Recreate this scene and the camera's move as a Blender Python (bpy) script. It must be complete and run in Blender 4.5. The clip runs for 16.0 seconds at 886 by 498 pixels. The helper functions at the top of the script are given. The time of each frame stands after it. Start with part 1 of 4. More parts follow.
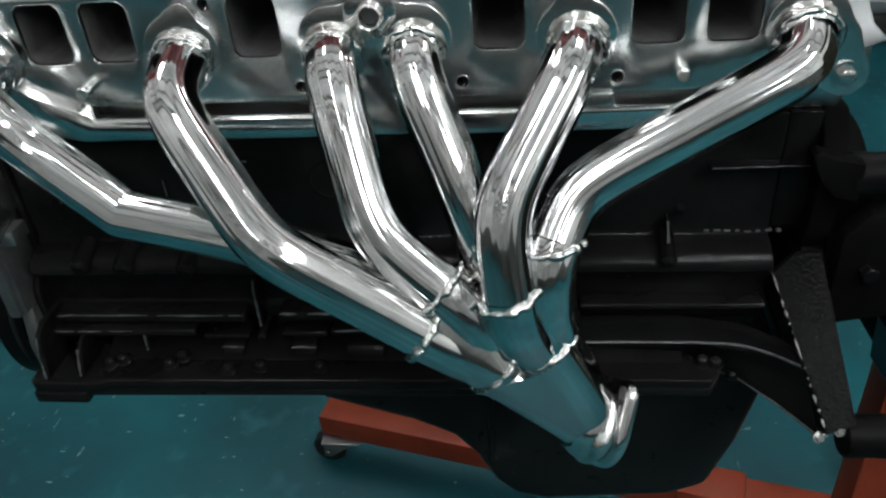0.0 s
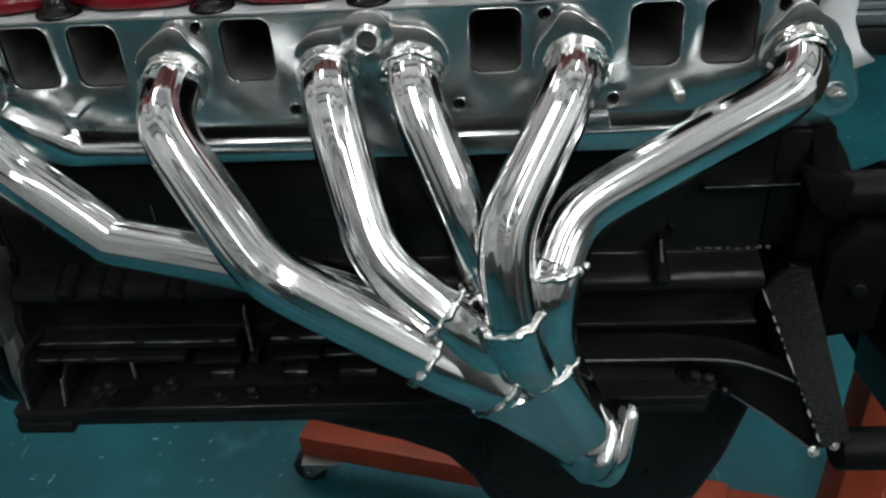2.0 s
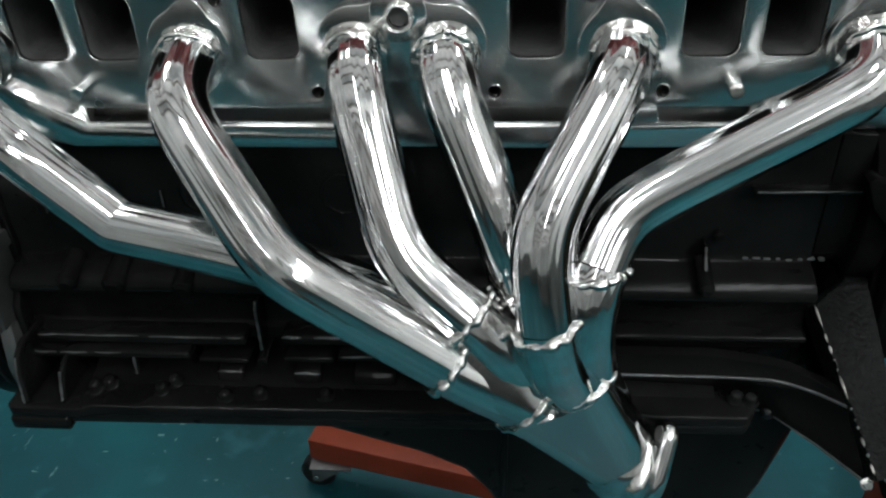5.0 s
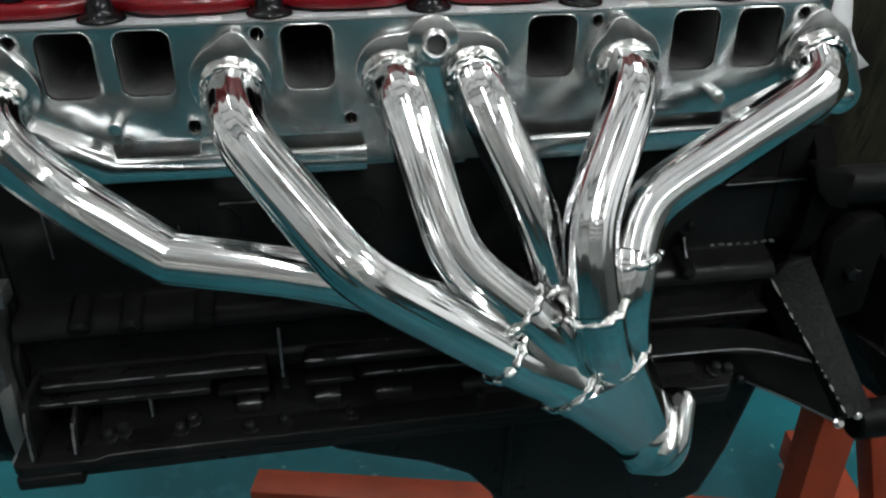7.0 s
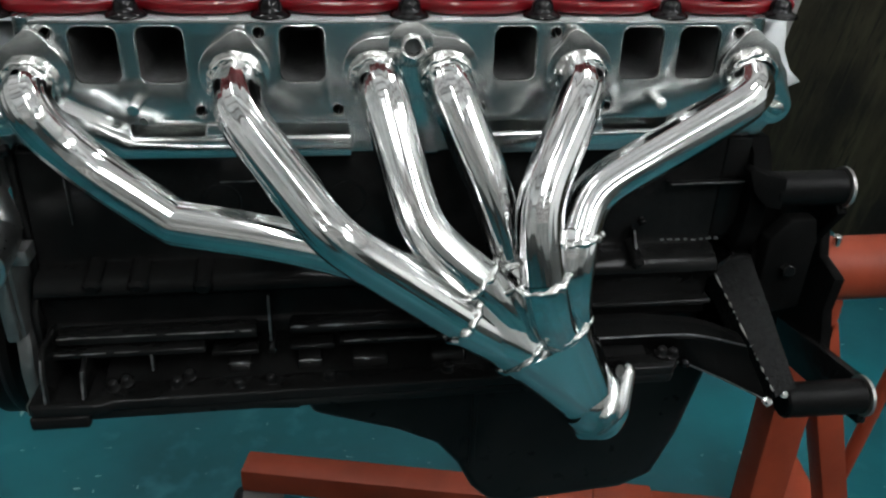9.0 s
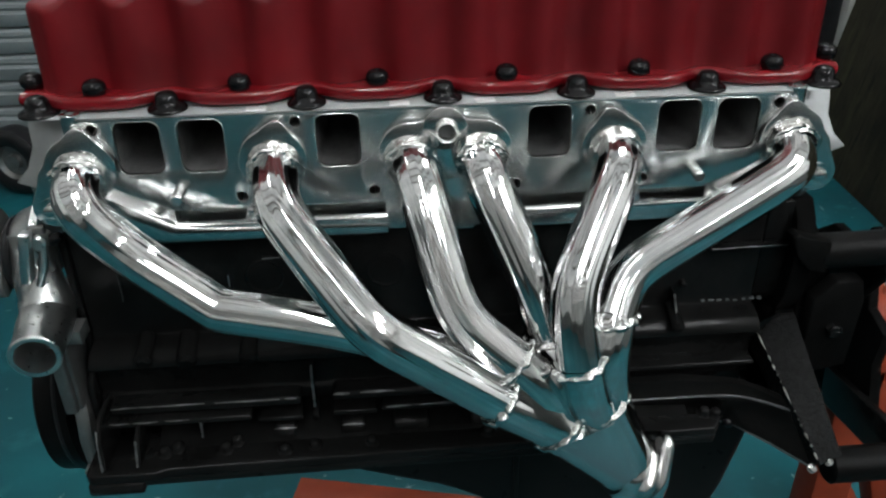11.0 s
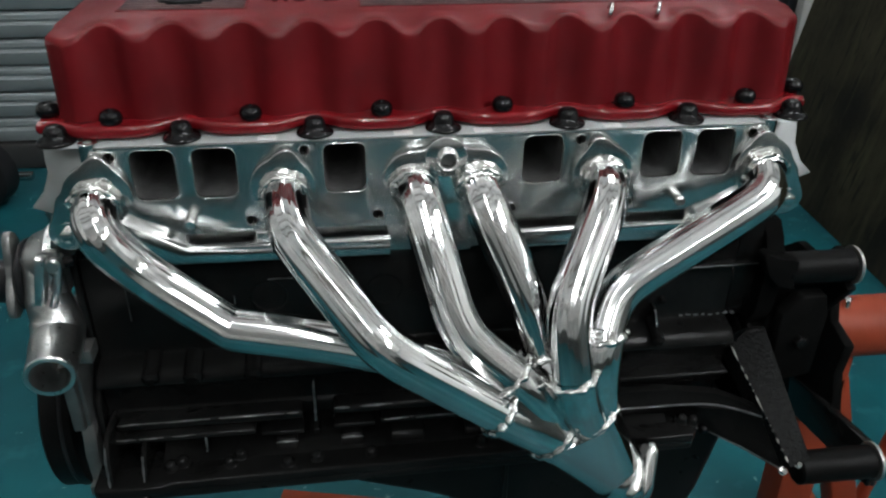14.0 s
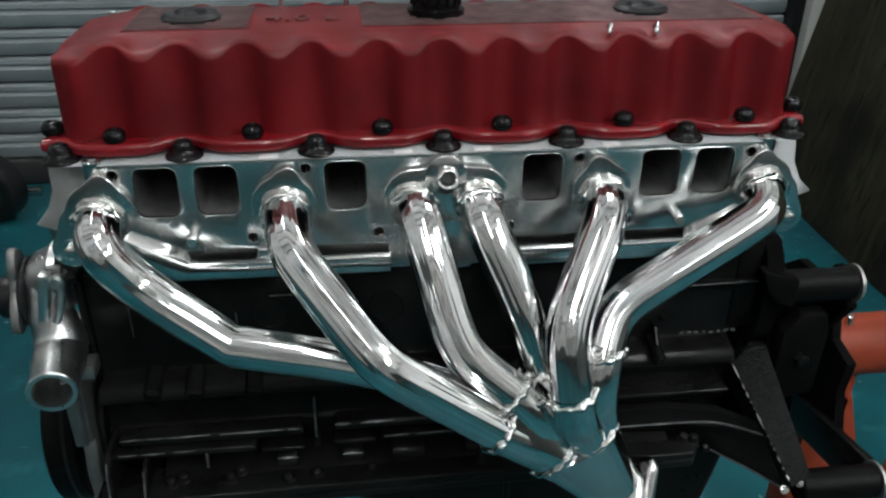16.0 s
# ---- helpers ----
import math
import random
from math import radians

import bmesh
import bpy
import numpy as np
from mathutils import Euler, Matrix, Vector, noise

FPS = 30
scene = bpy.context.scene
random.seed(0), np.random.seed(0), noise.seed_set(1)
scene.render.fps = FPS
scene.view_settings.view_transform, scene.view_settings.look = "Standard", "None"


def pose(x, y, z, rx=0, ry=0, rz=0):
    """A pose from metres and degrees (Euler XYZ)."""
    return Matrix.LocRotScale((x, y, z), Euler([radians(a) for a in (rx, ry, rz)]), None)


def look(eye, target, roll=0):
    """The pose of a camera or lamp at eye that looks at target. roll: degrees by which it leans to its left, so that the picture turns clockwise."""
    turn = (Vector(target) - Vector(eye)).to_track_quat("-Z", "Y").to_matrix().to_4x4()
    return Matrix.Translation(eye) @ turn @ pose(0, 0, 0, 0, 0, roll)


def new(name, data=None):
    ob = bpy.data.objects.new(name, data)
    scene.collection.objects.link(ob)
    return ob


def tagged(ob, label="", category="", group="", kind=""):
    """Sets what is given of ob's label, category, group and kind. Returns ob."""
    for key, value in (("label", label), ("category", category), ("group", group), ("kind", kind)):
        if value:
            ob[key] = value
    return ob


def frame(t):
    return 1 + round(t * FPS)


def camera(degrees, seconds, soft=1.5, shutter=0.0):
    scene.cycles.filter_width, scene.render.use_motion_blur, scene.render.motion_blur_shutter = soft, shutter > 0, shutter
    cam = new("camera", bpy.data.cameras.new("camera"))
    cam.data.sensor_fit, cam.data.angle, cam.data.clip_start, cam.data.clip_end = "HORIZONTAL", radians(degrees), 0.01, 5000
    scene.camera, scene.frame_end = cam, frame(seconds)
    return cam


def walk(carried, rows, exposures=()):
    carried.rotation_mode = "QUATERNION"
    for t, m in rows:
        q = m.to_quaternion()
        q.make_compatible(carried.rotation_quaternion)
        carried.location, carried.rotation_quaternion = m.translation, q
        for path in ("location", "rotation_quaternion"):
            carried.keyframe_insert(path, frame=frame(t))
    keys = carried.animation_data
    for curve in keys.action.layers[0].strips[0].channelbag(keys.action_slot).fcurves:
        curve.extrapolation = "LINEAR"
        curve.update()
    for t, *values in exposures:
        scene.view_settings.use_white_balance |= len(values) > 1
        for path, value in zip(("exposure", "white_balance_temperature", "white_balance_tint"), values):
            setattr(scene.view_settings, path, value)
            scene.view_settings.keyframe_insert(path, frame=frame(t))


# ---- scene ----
cam = camera(57.4, 16.0, soft=2.3)
PATH = [
    (0, (0.1082, -0.5220, 1.0300), (-0.1078, 1.1109, -0.1044), -4.81),
    (0.5, (0.1073, -0.5401, 1.0321), (-0.0515, 1.1007, -0.1005), -2.73),
    (1, (0.0980, -0.5336, 1.0333), (-0.0300, 1.0995, -0.1141), -2.51),
    (1.5, (0.0861, -0.5228, 1.0349), (-0.0298, 1.1200, -0.0999), -2.36),
    (2, (0.0818, -0.5167, 1.0374), (-0.0411, 1.1371, -0.0807), -3.78),
    (2.5, (0.0822, -0.5119, 1.0359), (-0.0374, 1.1559, -0.0614), -3.91),
    (3, (0.0757, -0.5022, 1.0344), (-0.0609, 1.1678, -0.0576), -3.75),
    (3.2, (0.0792, -0.4979, 1.0351), (-0.0685, 1.1710, -0.0571), -4.01),
    (5.3, (0.0653, -0.4814, 1.0081), (-0.0871, 1.1753, -0.1019), -2.00),
    (5.5, (0.0221, -0.4910, 1.0100), (-0.0894, 1.1698, -0.0987), -1.28),
    (6, (-0.0905, -0.5324, 1.0016), (0.0619, 1.1362, -0.0905), -0.75),
    (6.5, (-0.1191, -0.5637, 1.0038), (0.1730, 1.1252, -0.0268), 0.02),
    (7, (-0.0801, -0.5331, 1.0075), (0.1880, 1.1779, 0.0072), 0.09),
    (7.5, (-0.0419, -0.5099, 1.0024), (0.1283, 1.2186, 0.0109), 0.44),
    (8, (-0.0329, -0.5054, 0.9915), (0.0197, 1.2106, -0.0345), -2.46),
    (8.5, (-0.0775, -0.5971, 1.0134), (0.1170, 1.1280, 0.0203), 0.14),
    (8.7, (-0.0735, -0.6286, 1.0141), (0.1905, 1.1160, 0.0725), 2.09),
    (10.8, (-0.0167, -0.5873, 1.0745), (0.0812, 1.1443, 0.0784), -0.94),
    (11, (-0.0481, -0.5939, 1.0909), (0.0775, 1.1382, 0.0989), -0.89),
    (11.5, (-0.1217, -0.6098, 1.0986), (0.1007, 1.1048, 0.0932), 0.81),
    (12, (-0.1221, -0.6184, 1.1037), (0.1605, 1.0989, 0.1184), 1.36),
    (12.5, (-0.1097, -0.6099, 1.1120), (0.1551, 1.1217, 0.1470), 1.34),
    (13, (-0.0845, -0.6071, 1.1187), (0.1691, 1.0992, 0.1065), 0.32),
    (13.5, (-0.0850, -0.6145, 1.1226), (0.1602, 1.1078, 0.1358), 0.16),
    (14, (-0.0891, -0.6203, 1.1204), (0.1455, 1.1114, 0.1477), 0.64),
    (14.5, (-0.0873, -0.6240, 1.1183), (0.1332, 1.1061, 0.1393), 0.64),
    (15, (-0.0898, -0.6240, 1.1273), (0.1234, 1.1198, 0.1716), 0.51),
    (15.5, (-0.0912, -0.6242, 1.1240), (0.1166, 1.1274, 0.1813), 0.38),
    (16, (-0.0826, -0.6239, 1.1244), (0.1352, 1.1277, 0.1841), 0.46),
]
walk(cam, [(t, look(eye, target, roll)) for t, eye, target, roll in PATH], exposures=[(0.0, 0.13), (3.0, 0.15), (5.6, 0.16), (6.5, 0.32), (8.7, 0.33), (11.0, 0.26), (16.0, 0.20)])

# ---- world and lights ----
world = bpy.data.worlds.new("world")
scene.world = world
world.use_nodes = True
world.node_tree.nodes["Background"].inputs[0].default_value = (0.6, 0.75, 0.8, 1)
world.node_tree.nodes["Background"].inputs[1].default_value = 0.02
scene.view_settings.exposure = 0.0

LAMP = 31.0  # radiance of the lamp diffusers
ROOF = 0.265  # radiance of the unseen ceiling panels added for bounced light
# the last two are unseen lamps, added to light the shutter
LAMPS = [(-0.15, -1.75, 1.30, 0.045), (1.8, -1.75, 1.30, 0.090), (-0.9, 1.2, 0.61, 0.048), (0.9, 1.2, 0.61, 0.048)]  # x, y, half length, half width

# ---- materials ----
def shader(name, base, rough=0.5, metal=0.0, vary=0.12, scale=12.0, bump=0.0, bscale=90.0, coat=0.0, rvary=0.08, tint=None, spec=0.5):
    m = bpy.data.materials.new(name)
    m.use_nodes = True
    nt = m.node_tree
    b = nt.nodes["Principled BSDF"]
    co = nt.nodes.new("ShaderNodeTexCoord")
    n1 = nt.nodes.new("ShaderNodeTexNoise")
    n1.inputs["Scale"].default_value, n1.inputs["Detail"].default_value = scale, 6
    n2 = nt.nodes.new("ShaderNodeTexNoise")
    n2.inputs["Scale"].default_value, n2.inputs["Detail"].default_value = bscale, 4
    for n in (n1, n2):
        nt.links.new(co.outputs["Object"], n.inputs["Vector"])
    ramp = nt.nodes.new("ShaderNodeValToRGB")
    lo = [c * (1 - vary) for c in base]
    hi = [min(1, c * (1 + vary)) for c in (tint or base)]
    ramp.color_ramp.elements[0].position, ramp.color_ramp.elements[1].position = 0.3, 0.7
    ramp.color_ramp.elements[0].color, ramp.color_ramp.elements[1].color = (*lo, 1), (*hi, 1)
    nt.links.new(n1.outputs["Fac"], ramp.inputs["Fac"])
    nt.links.new(ramp.outputs["Color"], b.inputs["Base Color"])
    mr = nt.nodes.new("ShaderNodeMapRange")
    mr.inputs["To Min"].default_value, mr.inputs["To Max"].default_value = max(0.0, rough - rvary), min(1, rough + rvary)
    nt.links.new(n2.outputs["Fac"], mr.inputs["Value"])
    nt.links.new(mr.outputs["Result"], b.inputs["Roughness"])
    b.inputs["Metallic"].default_value = metal
    b.inputs["Coat Weight"].default_value = coat
    b.inputs["Coat Roughness"].default_value = 0.12
    b.inputs["Specular IOR Level"].default_value = spec
    if bump:
        bp = nt.nodes.new("ShaderNodeBump")
        bp.inputs["Strength"].default_value, bp.inputs["Distance"].default_value = bump, 0.002
        nt.links.new(n2.outputs["Fac"], bp.inputs["Height"])
        nt.links.new(bp.outputs["Normal"], b.inputs["Normal"])
    return m


CHROME = shader("polished_chrome", (0.77, 0.77, 0.765), 0.085, 1.0, 0.05, 20, 0.07, 30, rvary=0.04)
CHROME2 = shader("buffed_chrome_plate", (0.70, 0.70, 0.69), 0.20, 1.0, 0.05, 20, 0.06, 24, rvary=0.05)
WELD = shader("chromed_weld", (0.70, 0.70, 0.68), 0.13, 1.0, 0.08, 60, 1.0, 95, rvary=0.05)
ALLOY = shader("machined_aluminium", (0.50, 0.52, 0.515), 0.25, 1.0, 0.10, 22, 0.20, 17, rvary=0.07)
CAST = shader("cast_aluminium", (0.66, 0.67, 0.66), 0.30, 1.0, 0.15, 40, 0.25, 220)
# dark wall colour that holds the shade of ports, holes and hose neck
PORT = shader("recess_shade_wall", (0.12, 0.12, 0.117), 0.45, 0.5, 0.3, 40, 0.4, 180)
BLACK = shader("gloss_black_paint", (0.0074, 0.0074, 0.0073), 0.23, 0.0, 0.35, 25, 0.34, 85, spec=0.105, rvary=0.07)
BLACKC = shader("rough_cast_black", (0.0050, 0.0052, 0.0052), 0.40, 0.0, 0.7, 190, 1.0, 300, spec=0.10, rvary=0.15)
# pale grey painted where the black block's edges would catch a highlight
EDGEGLINT = shader("painted_edge_highlight", (0.13, 0.135, 0.135), 0.35, 0.4, 0.6, 60, 0.2, 200)
SOOT = shader("dull_black_plate", (0.0046, 0.0046, 0.0045), 0.60, 0.0, 0.4, 30, 0.2, 200, spec=0.02)
RUBBER = shader("black_rubber", (0.010, 0.010, 0.011), 0.40, 0.0, 0.3, 30, 0.1, 200, spec=0.3)
BOLT = shader("black_oxide_steel", (0.004, 0.004, 0.0045), 0.14, 0.0, 0.2, 60, 0.03, 200, spec=0.24)
STEEL = shader("bright_steel", (0.62, 0.62, 0.60), 0.22, 1.0, 0.1, 80, 0.1, 200)
RED = shader("red_powder_coat", (0.112, 0.0036, 0.0060), 0.42, 0.0, 0.24, 14, 0.06, 300, spec=0.25)
REDGLOSS = shader("glossy_red_enamel", (0.150, 0.005, 0.008), 0.20, 0.0, 0.12, 14, 0.05, 120, spec=0.5)
ORANGE = shader("orange_enamel", (0.220, 0.037, 0.016), 0.46, 0.0, 0.22, 9, 0.15, 120, spec=0.2)
FLOORM = shader("teal_floor_paint", (0.0045, 0.066, 0.080), 0.45, 0.0, 0.25, 3.0, 0.12, 40, tint=(0.006, 0.084, 0.099), spec=0.2)


def overlay(m, colour, scale, lo, hi, stretch=(1, 1, 1), seed=0.0):
    """Lays flecks or streaks of another colour over a material's base."""
    nt = m.node_tree
    bs = nt.nodes["Principled BSDF"]
    src = bs.inputs["Base Color"].links[0].from_socket
    co = nt.nodes.new("ShaderNodeTexCoord")
    mp = nt.nodes.new("ShaderNodeMapping")
    mp.inputs["Scale"].default_value = stretch
    mp.inputs["Location"].default_value = (seed, seed * 0.7, seed * 0.3)
    nz = nt.nodes.new("ShaderNodeTexNoise")
    nz.inputs["Scale"].default_value, nz.inputs["Detail"].default_value = scale, 3
    rp = nt.nodes.new("ShaderNodeMapRange")
    rp.inputs["From Min"].default_value, rp.inputs["From Max"].default_value = lo, hi
    mx = nt.nodes.new("ShaderNodeMix")
    mx.data_type = "RGBA"
    mx.inputs["B"].default_value = (*colour, 1)
    nt.links.new(co.outputs["Object"], mp.inputs["Vector"])
    nt.links.new(mp.outputs["Vector"], nz.inputs["Vector"])
    nt.links.new(nz.outputs["Fac"], rp.inputs["Value"])
    nt.links.new(rp.outputs["Result"], mx.inputs["Factor"])
    nt.links.new(src, mx.inputs["A"])
    nt.links.new(mx.outputs["Result"], bs.inputs["Base Color"])


overlay(FLOORM, (0.010, 0.048, 0.060), 2.2, 0.42, 0.75, seed=3.0)
overlay(FLOORM, (0.025, 0.13, 0.15), 14.0, 0.60, 0.85, seed=7.0)
overlay(FLOORM, (0.17, 0.25, 0.25), 34.0, 0.700, 0.735, (1, 2.2, 1), 1.0)
overlay(FLOORM, (0.17, 0.25, 0.25), 16.0, 0.700, 0.730, (2.6, 0.8, 1), 5.0)
SHUT = shader("grey_shutter_paint", (0.19, 0.217, 0.225), 0.5, 0.0, 0.12, 6, 0.1, 90)
WALLM = shader("pale_wall_paint", (0.34, 0.34, 0.32), 0.7, 0.0, 0.08, 2, 0.1, 60)
WOOD = shader("weathered_plywood", (0.012, 0.011, 0.008), 0.8, 0.0, 0.5, 5, 0.3, 60, tint=(0.024, 0.021, 0.012), spec=0.2)
overlay(WOOD, (0.045, 0.043, 0.022), 5.0, 0.5, 0.8, (5, 5, 0.35), 2.0)
overlay(WOOD, (0.006, 0.006, 0.005), 9.0, 0.55, 0.7, (6, 6, 0.3), 4.0)
DARKW = shader("dark_rail_paint", (0.03, 0.03, 0.03), 0.5, 0.0, 0.2, 9)
CAST2 = shader("dull_cast_aluminium", (0.21, 0.21, 0.205), 0.5, 0.85, 0.2, 40, 0.3, 260)
BLACK2 = shader("satin_black_paint", (0.0052, 0.0052, 0.0051), 0.40, 0.0, 0.35, 18, 0.14, 260, spec=0.06)
MATTE = shader("milled_grey_deck", (0.42, 0.44, 0.44), 0.6, 0.3, 0.10, 30, 0.1, 200)
EDGE = shader("rubbed_edge", (0.36, 0.35, 0.33), 0.4, 0.9, 0.4, 60, 0.3, 300)
ALLOYRIB = shader("polished_rib", (0.17, 0.115, 0.115), 0.40, 0.8, 0.3, 60, 0.1, 200)
LETTER = shader("worn_letter_metal", (0.17, 0.055, 0.055), 0.38, 0.5, 0.25, 60, 0.1, 200)
DARKBAND = shader("reflection_band_dark", (0.09, 0.095, 0.09), 0.5, 0.0, 0.4, 1.5, 0.1, 60)
PALE = shader("wiped_bare_metal", (0.66, 0.66, 0.65), 0.5, 0.15, 0.1, 40)
MILL = shader("milled_end_face", (0.29, 0.30, 0.30), 0.50, 0.9, 0.2, 25, 0.15, 40, rvary=0.1)
PANM = shader("sump_black_paint", (0.0080, 0.0086, 0.0086), 0.30, 0.0, 0.35, 14, 0.10, 60, spec=0.10)
GLOW = bpy.data.materials.new("fluorescent_glow")
GLOW.use_nodes = True
GLOW.node_tree.nodes["Principled BSDF"].inputs["Emission Color"].default_value = (0.97, 1.0, 1.02, 1)
GLOW.node_tree.nodes["Principled BSDF"].inputs["Emission Strength"].default_value = LAMP
# uneven glow of the added panels, in place of light bounced off the ceiling
BOUNCEGLOW = bpy.data.materials.new("added_ceiling_glow")
BOUNCEGLOW.use_nodes = True
BOUNCEGLOW.node_tree.nodes["Principled BSDF"].inputs["Emission Color"].default_value = (1.0, 0.99, 0.965, 1)
glow_nt = BOUNCEGLOW.node_tree
glow_co, glow_mp, glow_nz, glow_mr = [glow_nt.nodes.new(k) for k in ("ShaderNodeTexCoord", "ShaderNodeMapping", "ShaderNodeTexNoise", "ShaderNodeMapRange")]
glow_mp.inputs["Scale"].default_value = (0.45, 1.6, 1.0)
glow_nz.inputs["Scale"].default_value, glow_nz.inputs["Detail"].default_value, glow_nz.inputs["Roughness"].default_value = 1.5, 5, 0.68
for key, v in (("From Min", 0.38), ("From Max", 0.62), ("To Min", ROOF * 0.08), ("To Max", ROOF * 2.05)):
    glow_mr.inputs[key].default_value = v
glow_nt.links.new(glow_co.outputs["Object"], glow_mp.inputs["Vector"])
glow_nt.links.new(glow_mp.outputs["Vector"], glow_nz.inputs["Vector"])
glow_nt.links.new(glow_nz.outputs["Fac"], glow_mr.inputs["Value"])
glow_nt.links.new(glow_mr.outputs["Result"], glow_nt.nodes["Principled BSDF"].inputs["Emission Strength"])
WALLD = shader("grey_wall_paint", (0.76, 0.76, 0.74), 0.7, 0.0, 0.3, 1.2, 0.1, 60)
CEILM = shader("grey_ceiling_boards", (0.84, 0.83, 0.81), 0.8, 0.0, 0.15, 2)
STREAKBAR = shader("reflection_bar_brown", (0.27, 0.25, 0.22), 0.8, 0.0, 0.3, 6)


# ---- mesh tools ----
def finish(bm, smooth=40):
    bmesh.ops.recalc_face_normals(bm, faces=bm.faces)
    me = bpy.data.meshes.new("mesh")
    bm.to_mesh(me)
    bm.free()
    if smooth:
        for p in me.polygons:
            p.use_smooth = True
        me.set_sharp_from_angle(angle=radians(smooth))
    return me


def part(name, bm, material, parent=None, label="", smooth=40):
    me = bm if isinstance(bm, bpy.types.Mesh) else finish(bm, smooth)
    if not me.materials:
        me.materials.append(material)
    ob = new(name, me)
    ob.parent = parent
    if label:
        ob["label"] = label
    return ob


def thing(name, label, category, group="", kind=""):
    ob = new(name)
    ob.empty_display_size = 0.02
    return tagged(ob, label, category, group, kind)


def join(*bms):
    out = bmesh.new()
    for b in bms:
        me = bpy.data.meshes.new("tmp")
        b.to_mesh(me)
        b.free()
        out.from_mesh(me)
        bpy.data.meshes.remove(me)
    return out


def box(x0, x1, y0, y1, z0, z1, bevel=0.0, seg=2):
    bm = bmesh.new()
    bmesh.ops.create_cube(bm, size=1.0)
    for v in bm.verts:
        v.co = Vector(((x0 + x1) / 2 + v.co.x * (x1 - x0), (y0 + y1) / 2 + v.co.y * (y1 - y0), (z0 + z1) / 2 + v.co.z * (z1 - z0)))
    if bevel:
        bmesh.ops.bevel(bm, geom=bm.edges[:], offset=bevel, segments=seg, affect="EDGES", profile=0.5)
    return bm


def beam(p0, p1, w, h, bevel=0.004, up=(0, 0, 1)):
    """A bar of rectangular section from p0 to p1; h along up, w across it."""
    p0, p1 = Vector(p0), Vector(p1)
    d = p1 - p0
    L = d.length
    bm = box(0, L, -w / 2, w / 2, -h / 2, h / 2, bevel)
    x = d.normalized()
    y = Vector(up).cross(x).normalized()
    z = x.cross(y)
    m = Matrix((x, y, z)).transposed().to_4x4()
    m.translation = p0
    bm.transform(m)
    return bm


def prism(outline, axis, a, b, bevel=0.0, seg=2, holes=()):
    """An outline in the plane across an axis, drawn out from a to b. 'y': outline in x, z; 'x': in y, z; 'z': in x, y."""
    bm = bmesh.new()

    def at(u, v, w):
        return {"x": (w, u, v), "y": (u, w, v), "z": (u, v, w)}[axis]

    edges = []
    for loop in (outline, *holes):
        vs = [bm.verts.new(at(u, v, a)) for u, v in loop]
        edges += [bm.edges.new((vs[i], vs[(i + 1) % len(vs)])) for i in range(len(vs))]
    if holes:
        bmesh.ops.triangle_fill(bm, use_beauty=True, edges=edges)
    else:
        bm.faces.new(bm.verts[:])
    ext = bmesh.ops.extrude_face_region(bm, geom=bm.faces[:])
    off = Vector(at(0, 0, b - a))
    bmesh.ops.translate(bm, verts=[g for g in ext["geom"] if isinstance(g, bmesh.types.BMVert)], vec=off)
    bmesh.ops.recalc_face_normals(bm, faces=bm.faces)
    if bevel:
        sharp = [e for e in bm.edges if len(e.link_faces) == 2 and e.calc_face_angle(0) > 0.6]
        bmesh.ops.bevel(bm, geom=sharp, offset=bevel, segments=seg, affect="EDGES", profile=0.5)
    return bm


def rrect(cx, cz, w, h, r, n=5):
    pts = []
    for sx, sz, a0 in ((1, 1, 0), (-1, 1, 90), (-1, -1, 180), (1, -1, 270)):
        for i in range(n + 1):
            a = radians(a0 + 90 * i / n)
            pts.append((cx + sx * (w / 2 - r) + r * math.cos(a), cz + sz * (h / 2 - r) + r * math.sin(a)))
    return pts


def ring_pts(cx, cz, r, n=24):
    return [(cx + r * math.cos(2 * math.pi * i / n), cz + r * math.sin(2 * math.pi * i / n)) for i in range(n)]


def lathe(profile, origin, axis, n=32):
    """A turned shape: rows of (distance along the axis, radius)."""
    z = Vector(axis).normalized()
    x = z.orthogonal().normalized()
    y = z.cross(x)
    bm = bmesh.new()
    rings = []
    for h, r in profile:
        c = Vector(origin) + z * h
        if r < 1e-6:
            rings.append([bm.verts.new(c)])
        else:
            rings.append([bm.verts.new(c + x * r * math.cos(2 * math.pi * i / n) + y * r * math.sin(2 * math.pi * i / n)) for i in range(n)])
    for a, b in zip(rings[:-1], rings[1:]):
        for i in range(n):
            q = [a[i % len(a)], a[(i + 1) % len(a)], b[(i + 1) % len(b)], b[i % len(b)]]
            q = list(dict.fromkeys(q))
            if len(q) > 2:
                bm.faces.new(q)
    return bm


def rod(p0, p1, r, bevel=0.0, n=24):
    L = (Vector(p1) - Vector(p0)).length
    b = bevel
    prof = [(0, 0), (0, r - b), (b, r), (L - b, r), (L, r - b), (L, 0)] if b else [(0, 0), (0, r), (L, r), (L, 0)]
    return lathe(prof, p0, Vector(p1) - Vector(p0), n)


